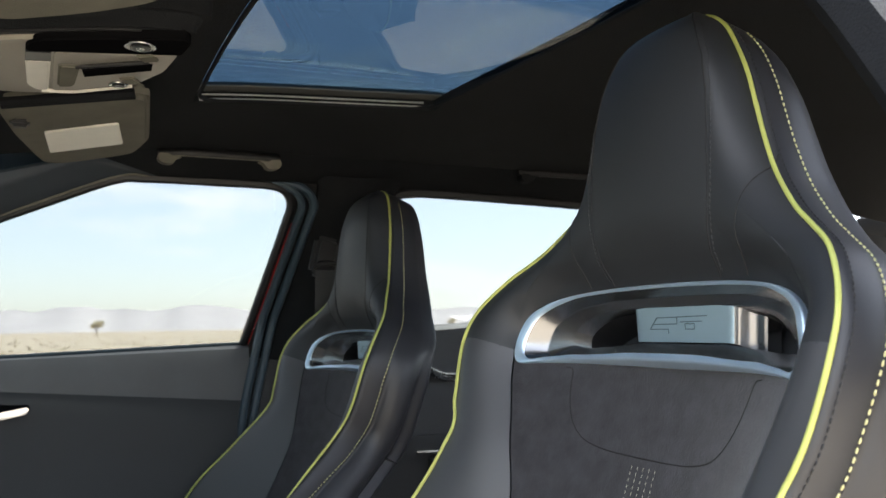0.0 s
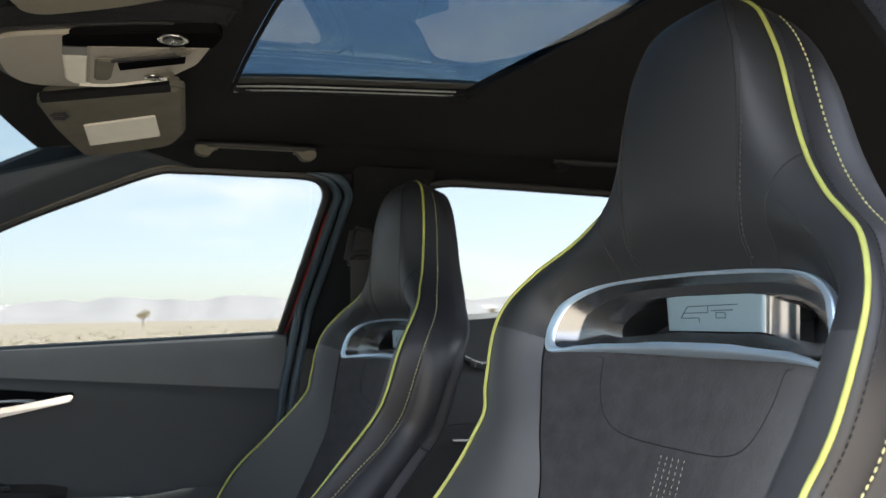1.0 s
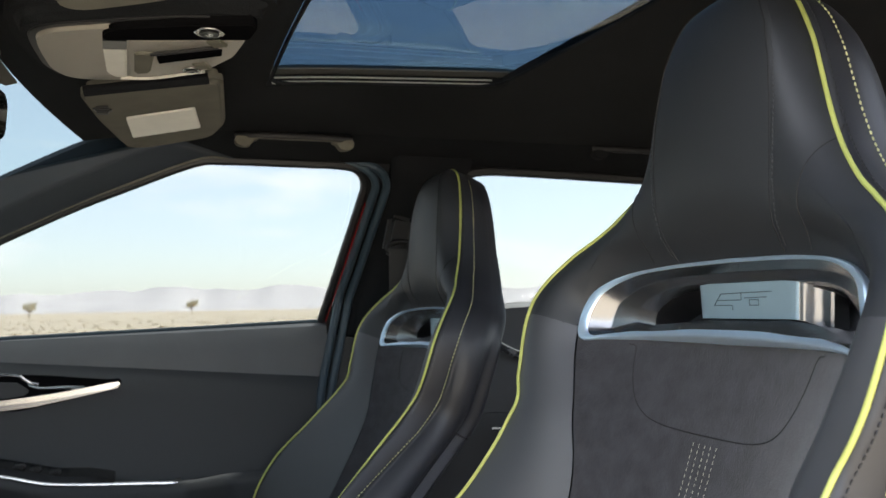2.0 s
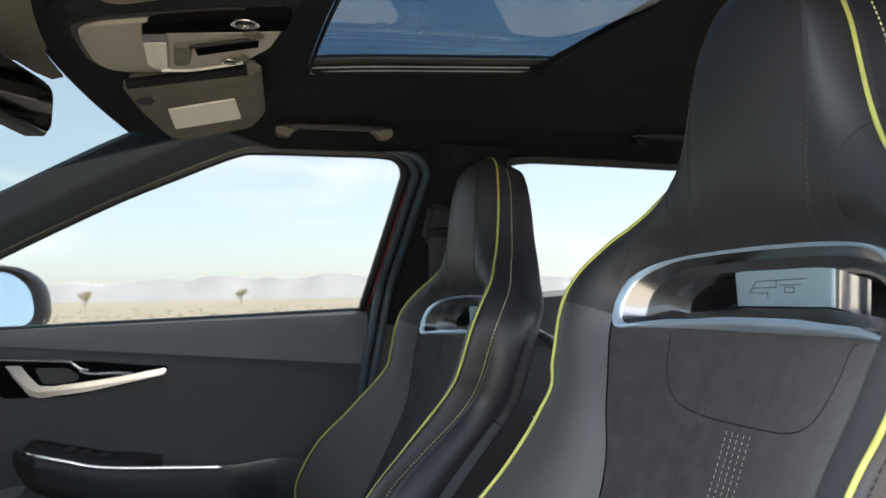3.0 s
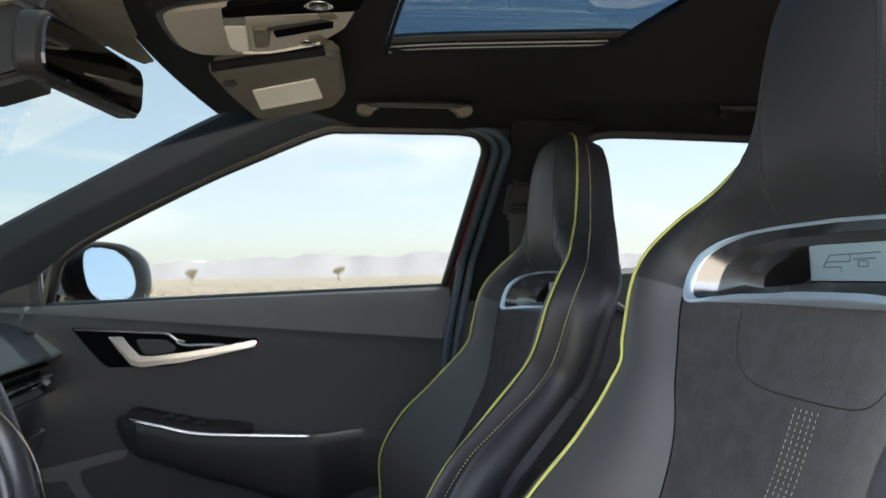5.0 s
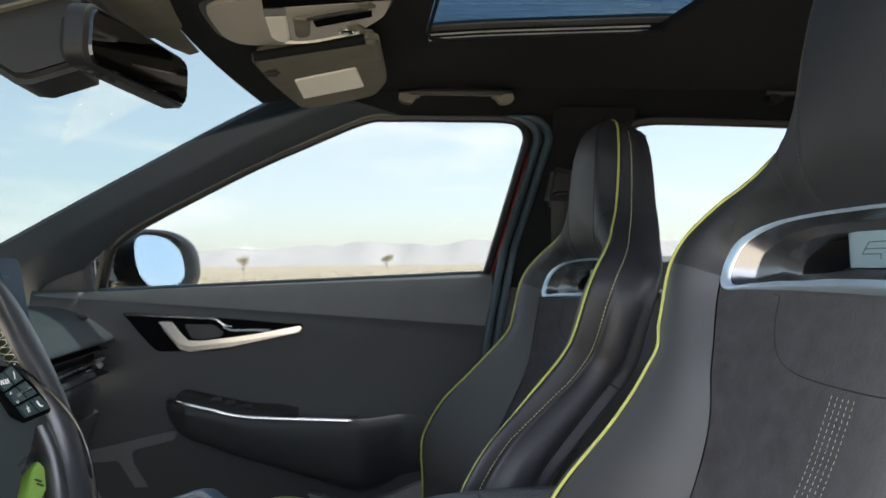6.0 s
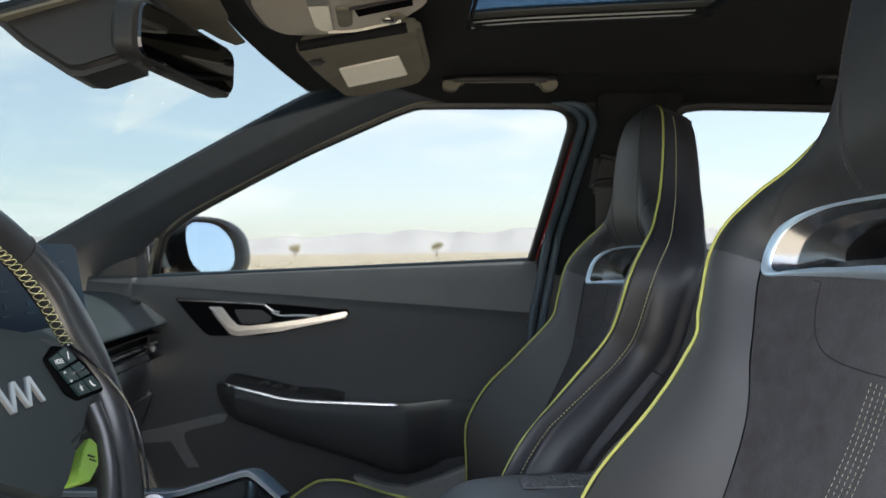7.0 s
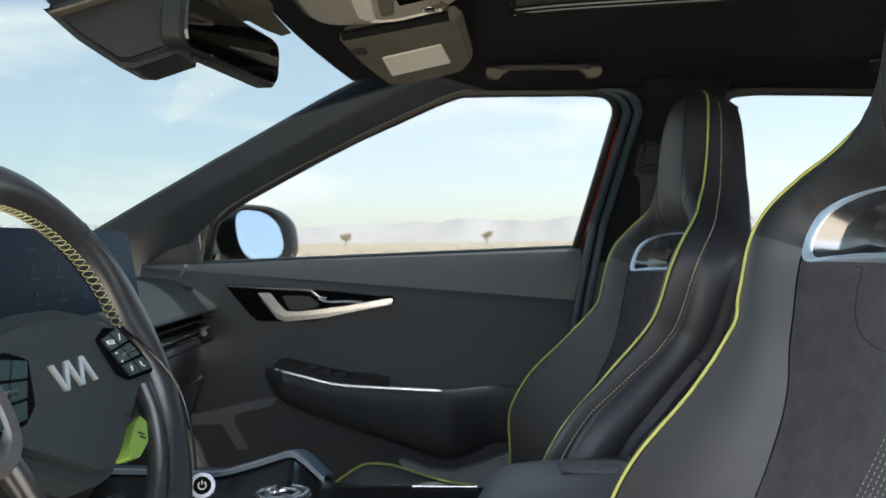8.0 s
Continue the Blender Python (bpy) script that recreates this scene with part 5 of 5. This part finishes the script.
part("glove_box", placed(box(0.05, 0.40, 0.15, pose(-0.86, 0.85, 0.83, 0, 20, 0), 0.012, 3), da), PLASTIC, dash)
part("kick_panel", placed(prism([(-1.1, 0.79), (-0.87, 0.795), (-0.83, 0.75), (-0.79, 0.66), (-1.1, 0.6)], 0.03, Matrix.Translation((0, 1.03, 0)), 0.006), da), CONSOLE_GREY, dash, "brown grey side kick panel")
scr = part("display", placed(prism(round_outline([(-0.16, 0), (0.665, 0), (0.66, 0.106), (-0.16, 0.106)], 0.012), 0.014, Matrix.Translation((-0.775, 0.0, 1.056)) @ Matrix(((0, -1, 0, 0), (1, 0, 0, 0), (0, 0, 1, 0), (0, 0, 0, 1))) @ pose(0, 0, 0, -8, 0, 0) @ pose(-0.08, 0, 0), 0.003), da), SCREEN, dash, "wide dark display, switched off")


# faint switched-off menu marks on the display, unreadable at this distance
disp_m = Matrix.Translation((-0.775, 0.0, 1.056)) @ Matrix(((0, -1, 0, 0), (1, 0, 0, 0), (0, 0, 1, 0), (0, 0, 0, 1))) @ pose(0, 0, 0, -8, 0, 0) @ pose(-0.08, 0, 0)
for z in (0.022, 0.05, 0.082):
    for x in np.linspace(0.36, 0.60, 5):
        part("menu_mark", placed(box(0.022, 0.0006, 0.0018, disp_m @ pose(x, -0.0006, z), 0), da), SCREEN_MARK, scr, "faint unreadable menu mark", smooth=False)
        if z < 0.07:
            part("menu_icon", placed(box(0.005, 0.0006, 0.006, disp_m @ pose(x, -0.0006, z + 0.011), 0), da), SCREEN_MARK, scr, "faint menu icon", smooth=False)

BRONZE = material("satin_bronze_grey", (0.12, 0.118, 0.118), 0.42, metal=0.6, spots=0.05, spot_size=0.03)
# ---- steering wheel: local x across, -y towards the driver, z up in the wheel's plane ----
WA = radians(21)
sw_m = Matrix.Translation((-0.625, 0, 1.04)) @ Matrix(((0, -math.cos(WA), -math.sin(WA), 0), (1, 0, 0, 0), (0, -math.sin(WA), math.cos(WA), 0), (0, 0, 0, 1)))
wheel = thing("steering_wheel", sw_m, "black leather steering wheel with lime stitching and lime button", "steering wheel")


def rim_r(a):
    """Rim radius at angle a from the right, flattened at the bottom."""
    s = -math.sin(a)
    r = 0.1675 + 0.0085 * math.cos(2 * a) - 0.010 * math.sin(a) * abs(math.cos(a))
    return r if s < 0.8 else min(r, 0.141 / s)


angles = np.linspace(0, 2 * math.pi, 97)
rows = []
for a in angles:
    c = Vector((math.cos(a), 0, math.sin(a)))
    p = c * rim_r(a)
    k = 1.0 + 0.08 * math.exp(-((a - 0.55) / 0.25) ** 2) + 0.08 * math.exp(-((a - math.pi + 0.55) / 0.25) ** 2)
    g = 0.75 * (math.exp(-((math.atan2(math.sin(a), math.cos(a)) - 0.22) / 0.26) ** 2) + math.exp(-((math.atan2(math.sin(math.pi - a), math.cos(math.pi - a)) - 0.22) / 0.26) ** 2))
    rows.append([p + k * (c * 0.0172 * math.cos(b) * (1 + (g if math.cos(b) < 0 else 0)) + Vector((0, 1, 0)) * 0.0150 * math.sin(b)) for b in np.linspace(0, 2 * math.pi, 18, endpoint=False)])
bm = grid(rows[:-1] + [rows[0]], True)
bmesh.ops.remove_doubles(bm, verts=bm.verts, dist=1e-5)
rim_ob = part("rim", bm, RIM_LEATHER, wheel, "black leather rim")


def rim_surface(a, b, lift=0.0008):
    """A point on the leather; b is 0 outside, 90 degrees in front and 180 inside."""
    c = Vector((math.cos(a), 0, math.sin(a)))
    k = 1.0 + 0.08 * math.exp(-((a - 0.55) / 0.25) ** 2) + 0.08 * math.exp(-((a - math.pi + 0.55) / 0.25) ** 2)
    g = 0.75 * (math.exp(-((a - 0.22) / 0.26) ** 2) + math.exp(-((math.pi - a - 0.22) / 0.26) ** 2))
    return c * (rim_r(a) + (0.0172 * k * (1 + (g if math.cos(b) < 0 else 0)) + lift) * math.cos(b)) + Vector((0, -1, 0)) * (0.0150 * k + lift) * math.sin(b)


# crossed lime stitching along the inside of the rim's upper half
cross = bmesh.new()
b0, b1 = radians(170), radians(206)
steps = np.linspace(radians(11), radians(169), 56)
for a, a2 in zip(steps, steps[1:]):
    for p, q in ((b0, b1), (b1, b0)):
        tube([rim_surface(a, p), rim_surface(a * 0.75 + a2 * 0.25, p), rim_surface(a * 0.45 + a2 * 0.55, (p + q) / 2, 0.0011), rim_surface(a * 0.2 + a2 * 0.8, q), rim_surface(a2, q)], 0.00032, 5, cross)
part("cross_stitching", cross, THREAD, rim_ob, "crossed lime stitching")
for a in (radians(46), radians(134)):
    part("rim_seam", tube([rim_surface(a, b, 0.0002) for b in np.linspace(0, 2 * math.pi, 25)], 0.0006, 5), SEAM, rim_ob)

pad_pts = round_outline([(-0.085, 0.05), (-0.04, 0.056), (0.03, 0.055), (0.08, 0.045), (0.10, 0.030), (0.132, -0.022), (0.105, -0.042), (0.06, -0.062), (0.02, -0.083), (-0.02, -0.083), (-0.06, -0.062), (-0.105, -0.042), (-0.132, -0.022), (-0.10, 0.030)], 0.012)
part("hub_pad", prism(pad_pts, 0.04, Matrix.Translation((0, -0.008, 0)), 0.010, 4), PAD, wheel, "dark grey hub pad")
# plain angular emblem
em = []
for x, lean in ((-0.026, -0.0055), (-0.0135, 0.0065), (-0.001, -0.0055), (0.012, 0.0065), (0.0245, -0.0055)):
    em.append(prism([(x - 0.0031 + lean, 0.0115), (x + 0.0031 + lean, 0.0115), (x + 0.0031 - lean, -0.0105), (x - 0.0031 - lean, -0.0105)], 0.003, Matrix.Translation((0, -0.0105, 0.001)), 0.0006, 1))
part("emblem", join(em), EMBLEM, wheel, "plain brushed metal emblem of slanted bars")


def key_spot(p, q):
    """A place in the field of keys: p across, q down, both 0 to 1."""
    a, b, c, d = [Vector(v) for v in ((0.0615, 0.0205), (0.1010, 0.0275), (0.1475, -0.0190), (0.0900, -0.0175))]
    v = a.lerp(b, p).lerp(d.lerp(c, p), q)
    return v.x, v.y


for sgn in (1, -1):
    spoke = part("spoke", prism([(sgn * x, z) for x, z in round_outline([(0.085, 0.040), (0.118, 0.034), (0.158, 0.0), (0.168, -0.024), (0.150, -0.040), (0.118, -0.036)], 0.006)], 0.026, Matrix.Translation((0, -0.001, 0)), 0.006, 3), PLASTIC, wheel)
    keys = part("key_panel", prism([(sgn * x, z) for x, z in round_outline([(0.0571, 0.0212), (0.0824, 0.0300), (0.1053, 0.0262), (0.1340, 0.0070), (0.1475, -0.0120), (0.1500, -0.0215), (0.0893, -0.0200), (0.0708, -0.0111)], 0.004)], 0.008, Matrix.Translation((0, -0.010, 0)), 0.002), MATT_BLACK, spoke, "gloss black key panel")
    for row in range(3):
        for side in range(2):
            quad = [key_spot((side + p) / 2, (row + q) / 3) for p, q in ((0.05, 0.06), (0.95, 0.06), (0.95, 0.94), (0.05, 0.94))]
            part("key", prism([(sgn * x, z) for x, z in quad], 0.003, Matrix.Translation((0, -0.0118, 0)), 0.0006, 1), KEY, keys)
    roll = [key_spot(t, 0.5) for t in (0.36, 0.86)]
    part("key_roller", tube([(sgn * roll[0][0], -0.0122, roll[0][1]), (sgn * (roll[0][0] * 0.5 + roll[1][0] * 0.5), -0.0128, roll[0][1] * 0.5 + roll[1][1] * 0.5), (sgn * roll[1][0], -0.0122, roll[1][1])], 0.0018, 8), SATIN, keys, "satin metal roller")
    part("spoke_trim", tube(spline([(sgn * 0.110, -0.011, 0.027), (sgn * 0.136, -0.0125, 0.009), (sgn * 0.158, -0.015, -0.014), (sgn * 0.170, -0.0172, -0.038), (sgn * 0.170, -0.0182, -0.062), (sgn * 0.158, -0.0182, -0.090), (sgn * 0.134, -0.0182, -0.118)], 30), 0.0013, 6), CHROME, spoke, "thin chrome edge")
    low = spline([(sgn * 0.122, -0.004, -0.030), (sgn * 0.116, -0.006, -0.055), (sgn * 0.104, -0.004, -0.085), (sgn * 0.085, 0.0, -0.112), (sgn * 0.06, 0.002, -0.13)], 20)
    part("lower_spoke", tube(low, 0.012, 16, flat=0.7), RIM_LEATHER, wheel, "black lower spoke")


def words(text, size, m, mat, parent, name="print"):
    cu = bpy.data.curves.new("letters", "FONT")
    cu.body, cu.size, cu.align_x, cu.align_y, cu.extrude = text, size, "CENTER", "CENTER", 0.0002
    ob = bpy.data.objects.new("letters", cu)
    scene.collection.objects.link(ob)
    me = bpy.data.meshes.new_from_object(ob.evaluated_get(bpy.context.evaluated_depsgraph_get()))
    bpy.data.objects.remove(ob)
    me.transform(m)
    me.materials.clear()
    me.materials.append(mat)
    o = new(name, me)
    o.parent = parent
    return o


upright = pose(0, 0, 0, 90, 0, 0)
right_keys = next(o for o in wheel.children_recursive if o.name.startswith("key_panel"))
KY = -0.0121
mx, mz = key_spot(0.25, 0.17)
words("MODE", 0.0058, Matrix.Translation((mx, KY, mz)) @ pose(0, 0, 0, 0, 3, 0) @ upright, WHITE, right_keys, "mode_print")
sx, sz = key_spot(0.25, 0.83)
star = []
for k in range(10):
    r = 0.0036 if k % 2 == 0 else 0.0015
    star.append((sx + r * math.sin(k * math.pi / 5), sz + r * math.cos(k * math.pi / 5)))
part("star_print", prism(star, 0.0006, Matrix.Translation((0, KY, 0))), WHITE, right_keys)
fx, fz = key_spot(0.72, 0.83)
part("phone_print", tube([(fx - 0.004, KY, fz + 0.003), (fx - 0.002, KY, fz - 0.0005), (fx + 0.001, KY, fz - 0.0022), (fx + 0.004, KY, fz - 0.0026)], 0.0008, 5), WHITE, right_keys)
for q, lift in ((0.42, 0.0016), (0.60, -0.0016)):
    ax, az = key_spot(0.12, q)
    part("arrow_print", tube([(ax - 0.002, KY, az), (ax, KY, az + lift), (ax + 0.002, KY, az)], 0.0004, 5), WHITE, right_keys)
vx, vz = key_spot(0.75, 0.17)
part("voice_print", tube([(vx - 0.0015, KY, vz - 0.003), (vx, KY, vz), (vx + 0.001, KY, vz + 0.003)], 0.0006, 5), WHITE, right_keys)
for z in (-0.046, -0.052):
    part("pad_print", box(0.020, 0.0005, 0.0022, pose(0.062, -0.0081, z, 0, -8, 0), 0), SEAM, wheel, "faint unreadable print")
gb = part("lime_button", prism(round_outline([(0.098, -0.052), (0.106, -0.060), (0.093, -0.076), (0.066, -0.083), (0.048, -0.079), (0.056, -0.070), (0.080, -0.058)], 0.003), 0.014, Matrix.Translation((0, -0.004, 0)), 0.003), GREEN, wheel, "lime green drive button")
part("button_mark", join([box(0.010, 0.001, 0.0012, pose(0.084, -0.0045, -0.066 - 0.0035 * k, 0, 24, 0), 0) for k in (0, 1)]), SEAL, gb, "dark raised bars")
part("lower_trim", prism(round_outline([(-0.03, -0.098), (0.03, -0.098), (0.05, -0.142), (-0.05, -0.142)], 0.008), 0.012, Matrix.Translation((0, 0.004, 0)), 0.003), SEAL, wheel)
lt = spline([(-0.130, 0.016), (-0.118, 0.010), (-0.114, -0.004), (-0.115, -0.022), (-0.124, -0.033), (-0.140, -0.038)], 24)
lt_rows = []
for i, p in enumerate(lt):
    d = Vector(lt[min(i + 1, 23)] - lt[max(i - 1, 0)]).normalized()
    lt_rows.append([(p[0] - d.y * w, y, p[1] + d.x * w) for w, y in ((-0.0065, -0.004), (-0.0065, -0.0125), (-0.005, -0.0145), (0.004, -0.0155), (0.0055, -0.014), (0.0065, -0.004))])
part("left_trim", grid(lt_rows, True, True), BRONZE, wheel, "satin bronze grey key surround")
part("column_cover", placed(box(0.16, 0.2, 0.1, pose(0, 0.14, -0.03), 0.03, 3), Matrix()), PLASTIC, wheel)

# ---- centre console between the seats ----
cc = thing("centre_console", Matrix.Translation((-0.4, MID, 0.8)), "floating centre console with gloss black tray and dial", "centre console")
ci = Matrix.Translation((0.4, -MID, -0.8))
EDGE = material("lilac_satin_edge", (0.26, 0.28, 0.35), 0.35, metal=0.6)
CREST = [(-0.76, 0.868), (-0.673, 0.865), (-0.62, 0.863), (-0.583, 0.871), (-0.545, 0.882), (-0.53, 0.886), (-0.518, 0.882), (-0.487, 0.8535)]
crest = spline(CREST, 40)
part("top_panel", placed(grid([[(x, 0.397, z - 0.006), (x, 0.398, z), (x, 0.404, z + 0.001), (x, 0.45, z - 0.009), (x, 0.488, z - 0.019), (x, 0.49, z - 0.028)] for x, z in crest], False), ci), STRIP, cc, "blue grey raised top panel")
part("body", placed(grid([[(x, 0.495, 0.6), (x, 0.489, z - 0.030), (x, 0.398, z - 0.007), (x, 0.385, z - 0.016), (x, 0.33, min(z - 0.035, 0.843)), (x, 0.30, 0.825), (x, 0.285, 0.79), (x, 0.285, 0.6)] for x, z in list(crest) + [(-0.46, 0.849), (-0.25, 0.847)]], True, True), ci), CAVITY, cc, "gloss black body")
part("edge_line", placed(tube([(x, 0.397, z + 0.0003) for x, z in crest], 0.0012, 6), ci), EDGE, cc, "thin satin edge")
part("edge_line", placed(tube([(-0.380, 0.397, 0.8432), (-0.345, 0.397, 0.8425), (-0.30, 0.397, 0.8418)], 0.0013, 8), ci), CHROME, cc, "thin chrome edge")
dial_m = Matrix.Translation((-0.6255, 0.36, 0.8566)) @ look((0, 0, 0), (-0.25, 0.9, -0.3))
dial = part("dial", placed(disc(0.0148, 0.014, dial_m, 32, 0.002), ci), TRAY, cc, "satin silver shift dial")
part("dial_face", placed(disc(0.0102, 0.004, dial_m @ Matrix.Translation((0, 0, 0.0062)), 32, 0.0006), ci), MATT_BLACK, dial, "black dial face")
ring = [dial_m @ Vector((0.0044 * math.sin(a), 0.0044 * math.cos(a), 0.0086)) for a in np.linspace(0.6, 2 * math.pi - 0.6, 20)]
part("power_print", placed(tube([dial_m @ Vector((0, 0.0010, 0.0086)), dial_m @ Vector((0, 0.0058, 0.0086))], 0.0007, 5, tube(ring, 0.0007, 5)), ci), WHITE, dial)
cup = part("cup_ring", placed(tube([(-0.526 + 0.028 * math.cos(a), 0.335 + 0.028 * math.sin(a), 0.853) for a in np.linspace(0, 2 * math.pi, 33)], 0.0042, 8), ci), SATIN, cc, "satin metal cup ring")
part("inner_ring", placed(tube([(-0.526 + 0.018 * math.cos(a), 0.335 + 0.018 * math.sin(a), 0.852) for a in np.linspace(0, 2 * math.pi, 33)], 0.004, 8), ci), CHROME, cup, "bright inner ring")
part("cup_wall", placed(disc(0.027, 0.05, Matrix.Translation((-0.526, 0.335, 0.826)), 32, 0.001), ci), PIANO, cup)
arm_prof = []
for y in np.linspace(0.285, 0.485, 12):
    e = 1 - abs((y - 0.385) / 0.1) ** 4
    arm_prof.append([(x, y, z - 0.02 * (1 - e)) for x, z in spline([(-0.315, 0.70), (-0.318, 0.78), (-0.305, 0.825), (-0.275, 0.852), (-0.23, 0.862), (-0.12, 0.866), (0.06, 0.866), (0.10, 0.84), (0.11, 0.70)], 40)])
pad = thing("console_armrest", Matrix.Translation((-0.1, 0.385, 0.75)), "black leather console armrest between the seats", "armrest")
part("pad", placed(grid(arm_prof, False, True), Matrix.Translation((0.1, -0.385, -0.75))), LIT_ARM_LEATHER, pad)
part("woven_strip", placed(thicken(grid([[(x, y, 0.8672 - 0.02 * (abs((y - 0.385) / 0.1) ** 4)) for y in np.linspace(0.368, 0.418, 6)] for x in np.linspace(-0.20, 0.04, 20)]), 0.002), Matrix.Translation((0.1, -0.385, -0.75))), material("woven_grey_cloth", (0.13, 0.13, 0.135), 0.8, grain=1.0, grain_size=0.005, spots=0.3, spot_size=0.006), pad, "grey woven strip")

# passenger seat cushion, in the cabin's own directions, as a part of that seat
cush = (Matrix.Translation((0.04, 0.746, 1.085)) @ seat_turn).inverted()


def cushion_rows():
    rows = []
    for x in np.linspace(-0.60, 0.02, 30):
        e = min(1.0, max(0.0, (x + 0.60) / 0.10)) ** 0.5
        hump = math.exp(-((x + 0.475) / 0.11) ** 2)
        row = []
        for y in np.linspace(-0.25, 0.25, 27):
            edge = max(0.0, (abs(y) - 0.13) / 0.1)
            z = 0.60 + 0.06 * e + (0.012 + 0.046 * hump) * min(1, edge) ** 1.3 - max(0, abs(y) - 0.232) * 3
            row.append((x, 0.76 + y, z))
        rows.append([(x, 0.52, 0.45)] + row + [(x, 1.0, 0.45)])
    return rows


part("cushion", placed(grid(cushion_rows(), True, True), cush), LIT_ARM_LEATHER, passenger_seat, "black leather cushion, its highlight put in a greyer colour")
for y in (0.535, 0.985):
    path = []
    for x in np.linspace(-0.595, -0.05, 60):
        e = min(1.0, max(0.0, (x + 0.60) / 0.10)) ** 0.5
        hump = math.exp(-((x + 0.475) / 0.11) ** 2)
        path.append((x, y, 0.60 + 0.06 * e + 0.012 + 0.046 * hump + 0.002))
    part("cushion_piping", placed(tube(path, 0.0022, 8), cush), PIPING, passenger_seat, "lime yellow piping")


# ---- desert plants ----
BRANCH = material("dry_bark", (0.28, 0.22, 0.16), 0.95, spots=0.3, spot_size=0.2)
# haze and extra light on the trees are put into this pale leaf colour
LEAF = material("pale_olive_leaf", (0.55, 0.50, 0.35), 0.9, spots=0.3, spot_size=0.3, second=(0.63, 0.57, 0.42))


def let_through(m, share):
    """Thin dry leaves: part of the light shines through."""
    nt = m.node_tree
    b = nt.nodes["Principled BSDF"]
    out = nt.nodes["Material Output"]
    tr = nt.nodes.new("ShaderNodeBsdfTranslucent")
    nt.links.new(b.inputs["Base Color"].links[0].from_socket, tr.inputs["Color"])
    mx = nt.nodes.new("ShaderNodeMixShader")
    mx.inputs["Fac"].default_value = share
    nt.links.new(b.outputs["BSDF"], mx.inputs[1])
    nt.links.new(tr.outputs["BSDF"], mx.inputs[2])
    nt.links.new(mx.outputs["Shader"], out.inputs["Surface"])


let_through(LEAF, 0.6)
rng = random.Random(4)


def desert_tree(x, y, h):
    t = thing("desert_tree", Matrix.Translation((x, y, 0)), "lone pale olive desert tree on the dry plain", "tree", "desert trees")
    limbs = bmesh.new()
    tips = []
    trunk = [(0, 0, -0.2), (0.03 * h, 0, 0.2 * h), (0.0, 0.02 * h, 0.42 * h)]
    tube(trunk, [0.05 * h, 0.04 * h, 0.03 * h], 7, limbs)
    for k in range(9):
        a = k * 2.4 + rng.random()
        r = h * (0.18 + 0.2 * rng.random())
        z = h * (0.6 + 0.35 * rng.random())
        tip = Vector((r * math.cos(a), r * math.sin(a), z))
        tube([(0, 0.02 * h, 0.36 * h), tip * 0.55 + Vector((0, 0, 0.12 * h)), tip], [0.022 * h, 0.015 * h, 0.008 * h], 5, limbs)
        tips.append(tip)
    part("trunk", limbs, BRANCH, t)
    crown = bmesh.new()
    for tip in tips:
        for _ in range(60):
            c = tip + Vector((rng.gauss(0, 0.09), rng.gauss(0, 0.09), rng.gauss(0, 0.08))) * h
            d = Vector((rng.gauss(0, 1), rng.gauss(0, 1), rng.gauss(0.3, 1))).normalized() * h * 0.10
            s = d.orthogonal().normalized() * h * 0.03
            vs = [crown.verts.new(c + v) for v in (-s, d * 0.5 - s * 1.2, d, d * 0.5 + s * 1.2)]
            crown.faces.new(vs)
    part("crown", crown, LEAF, t)
    return t


for x, y, h in ((11.2, 250, 3.9), (-30.0, 250, 3.8), (-95, 300, 3.4), (150, 320, 4.0)):
    desert_tree(x, y, h)


def scrub():
    bm = bmesh.new()
    for _ in range(5200):
        a = rng.uniform(-1.0, 1.1)
        d = 45 * (12 ** rng.random())
        x, y = d * math.sin(a), d * math.cos(a)
        s = rng.uniform(0.05, 0.14) * (1 + d / 600)
        for k in range(4):
            b = rng.random() * 6.28
            dx, dy = math.cos(b) * s, math.sin(b) * s
            bm.faces.new([bm.verts.new(p) for p in ((x - dx, y - dy, 0), (x + dx, y + dy, 0), (x + dx * 0.7 + rng.gauss(0, s * 0.2), y + dy * 0.7, s * rng.uniform(0.3, 0.6)), (x - dx * 0.6, y - dy * 0.6, s * rng.uniform(0.3, 0.6)))])
    return bm


STRAW = material("dry_yellow_scrub", (0.52, 0.44, 0.30), 0.95, spots=0.3, spot_size=6.0, second=(0.46, 0.38, 0.25))
let_through(STRAW, 0.5)
solid("dry_scrub", scrub(), STRAW, "low dry yellow scrub scattered over the plain", "scrub", "stuff", smooth=False)
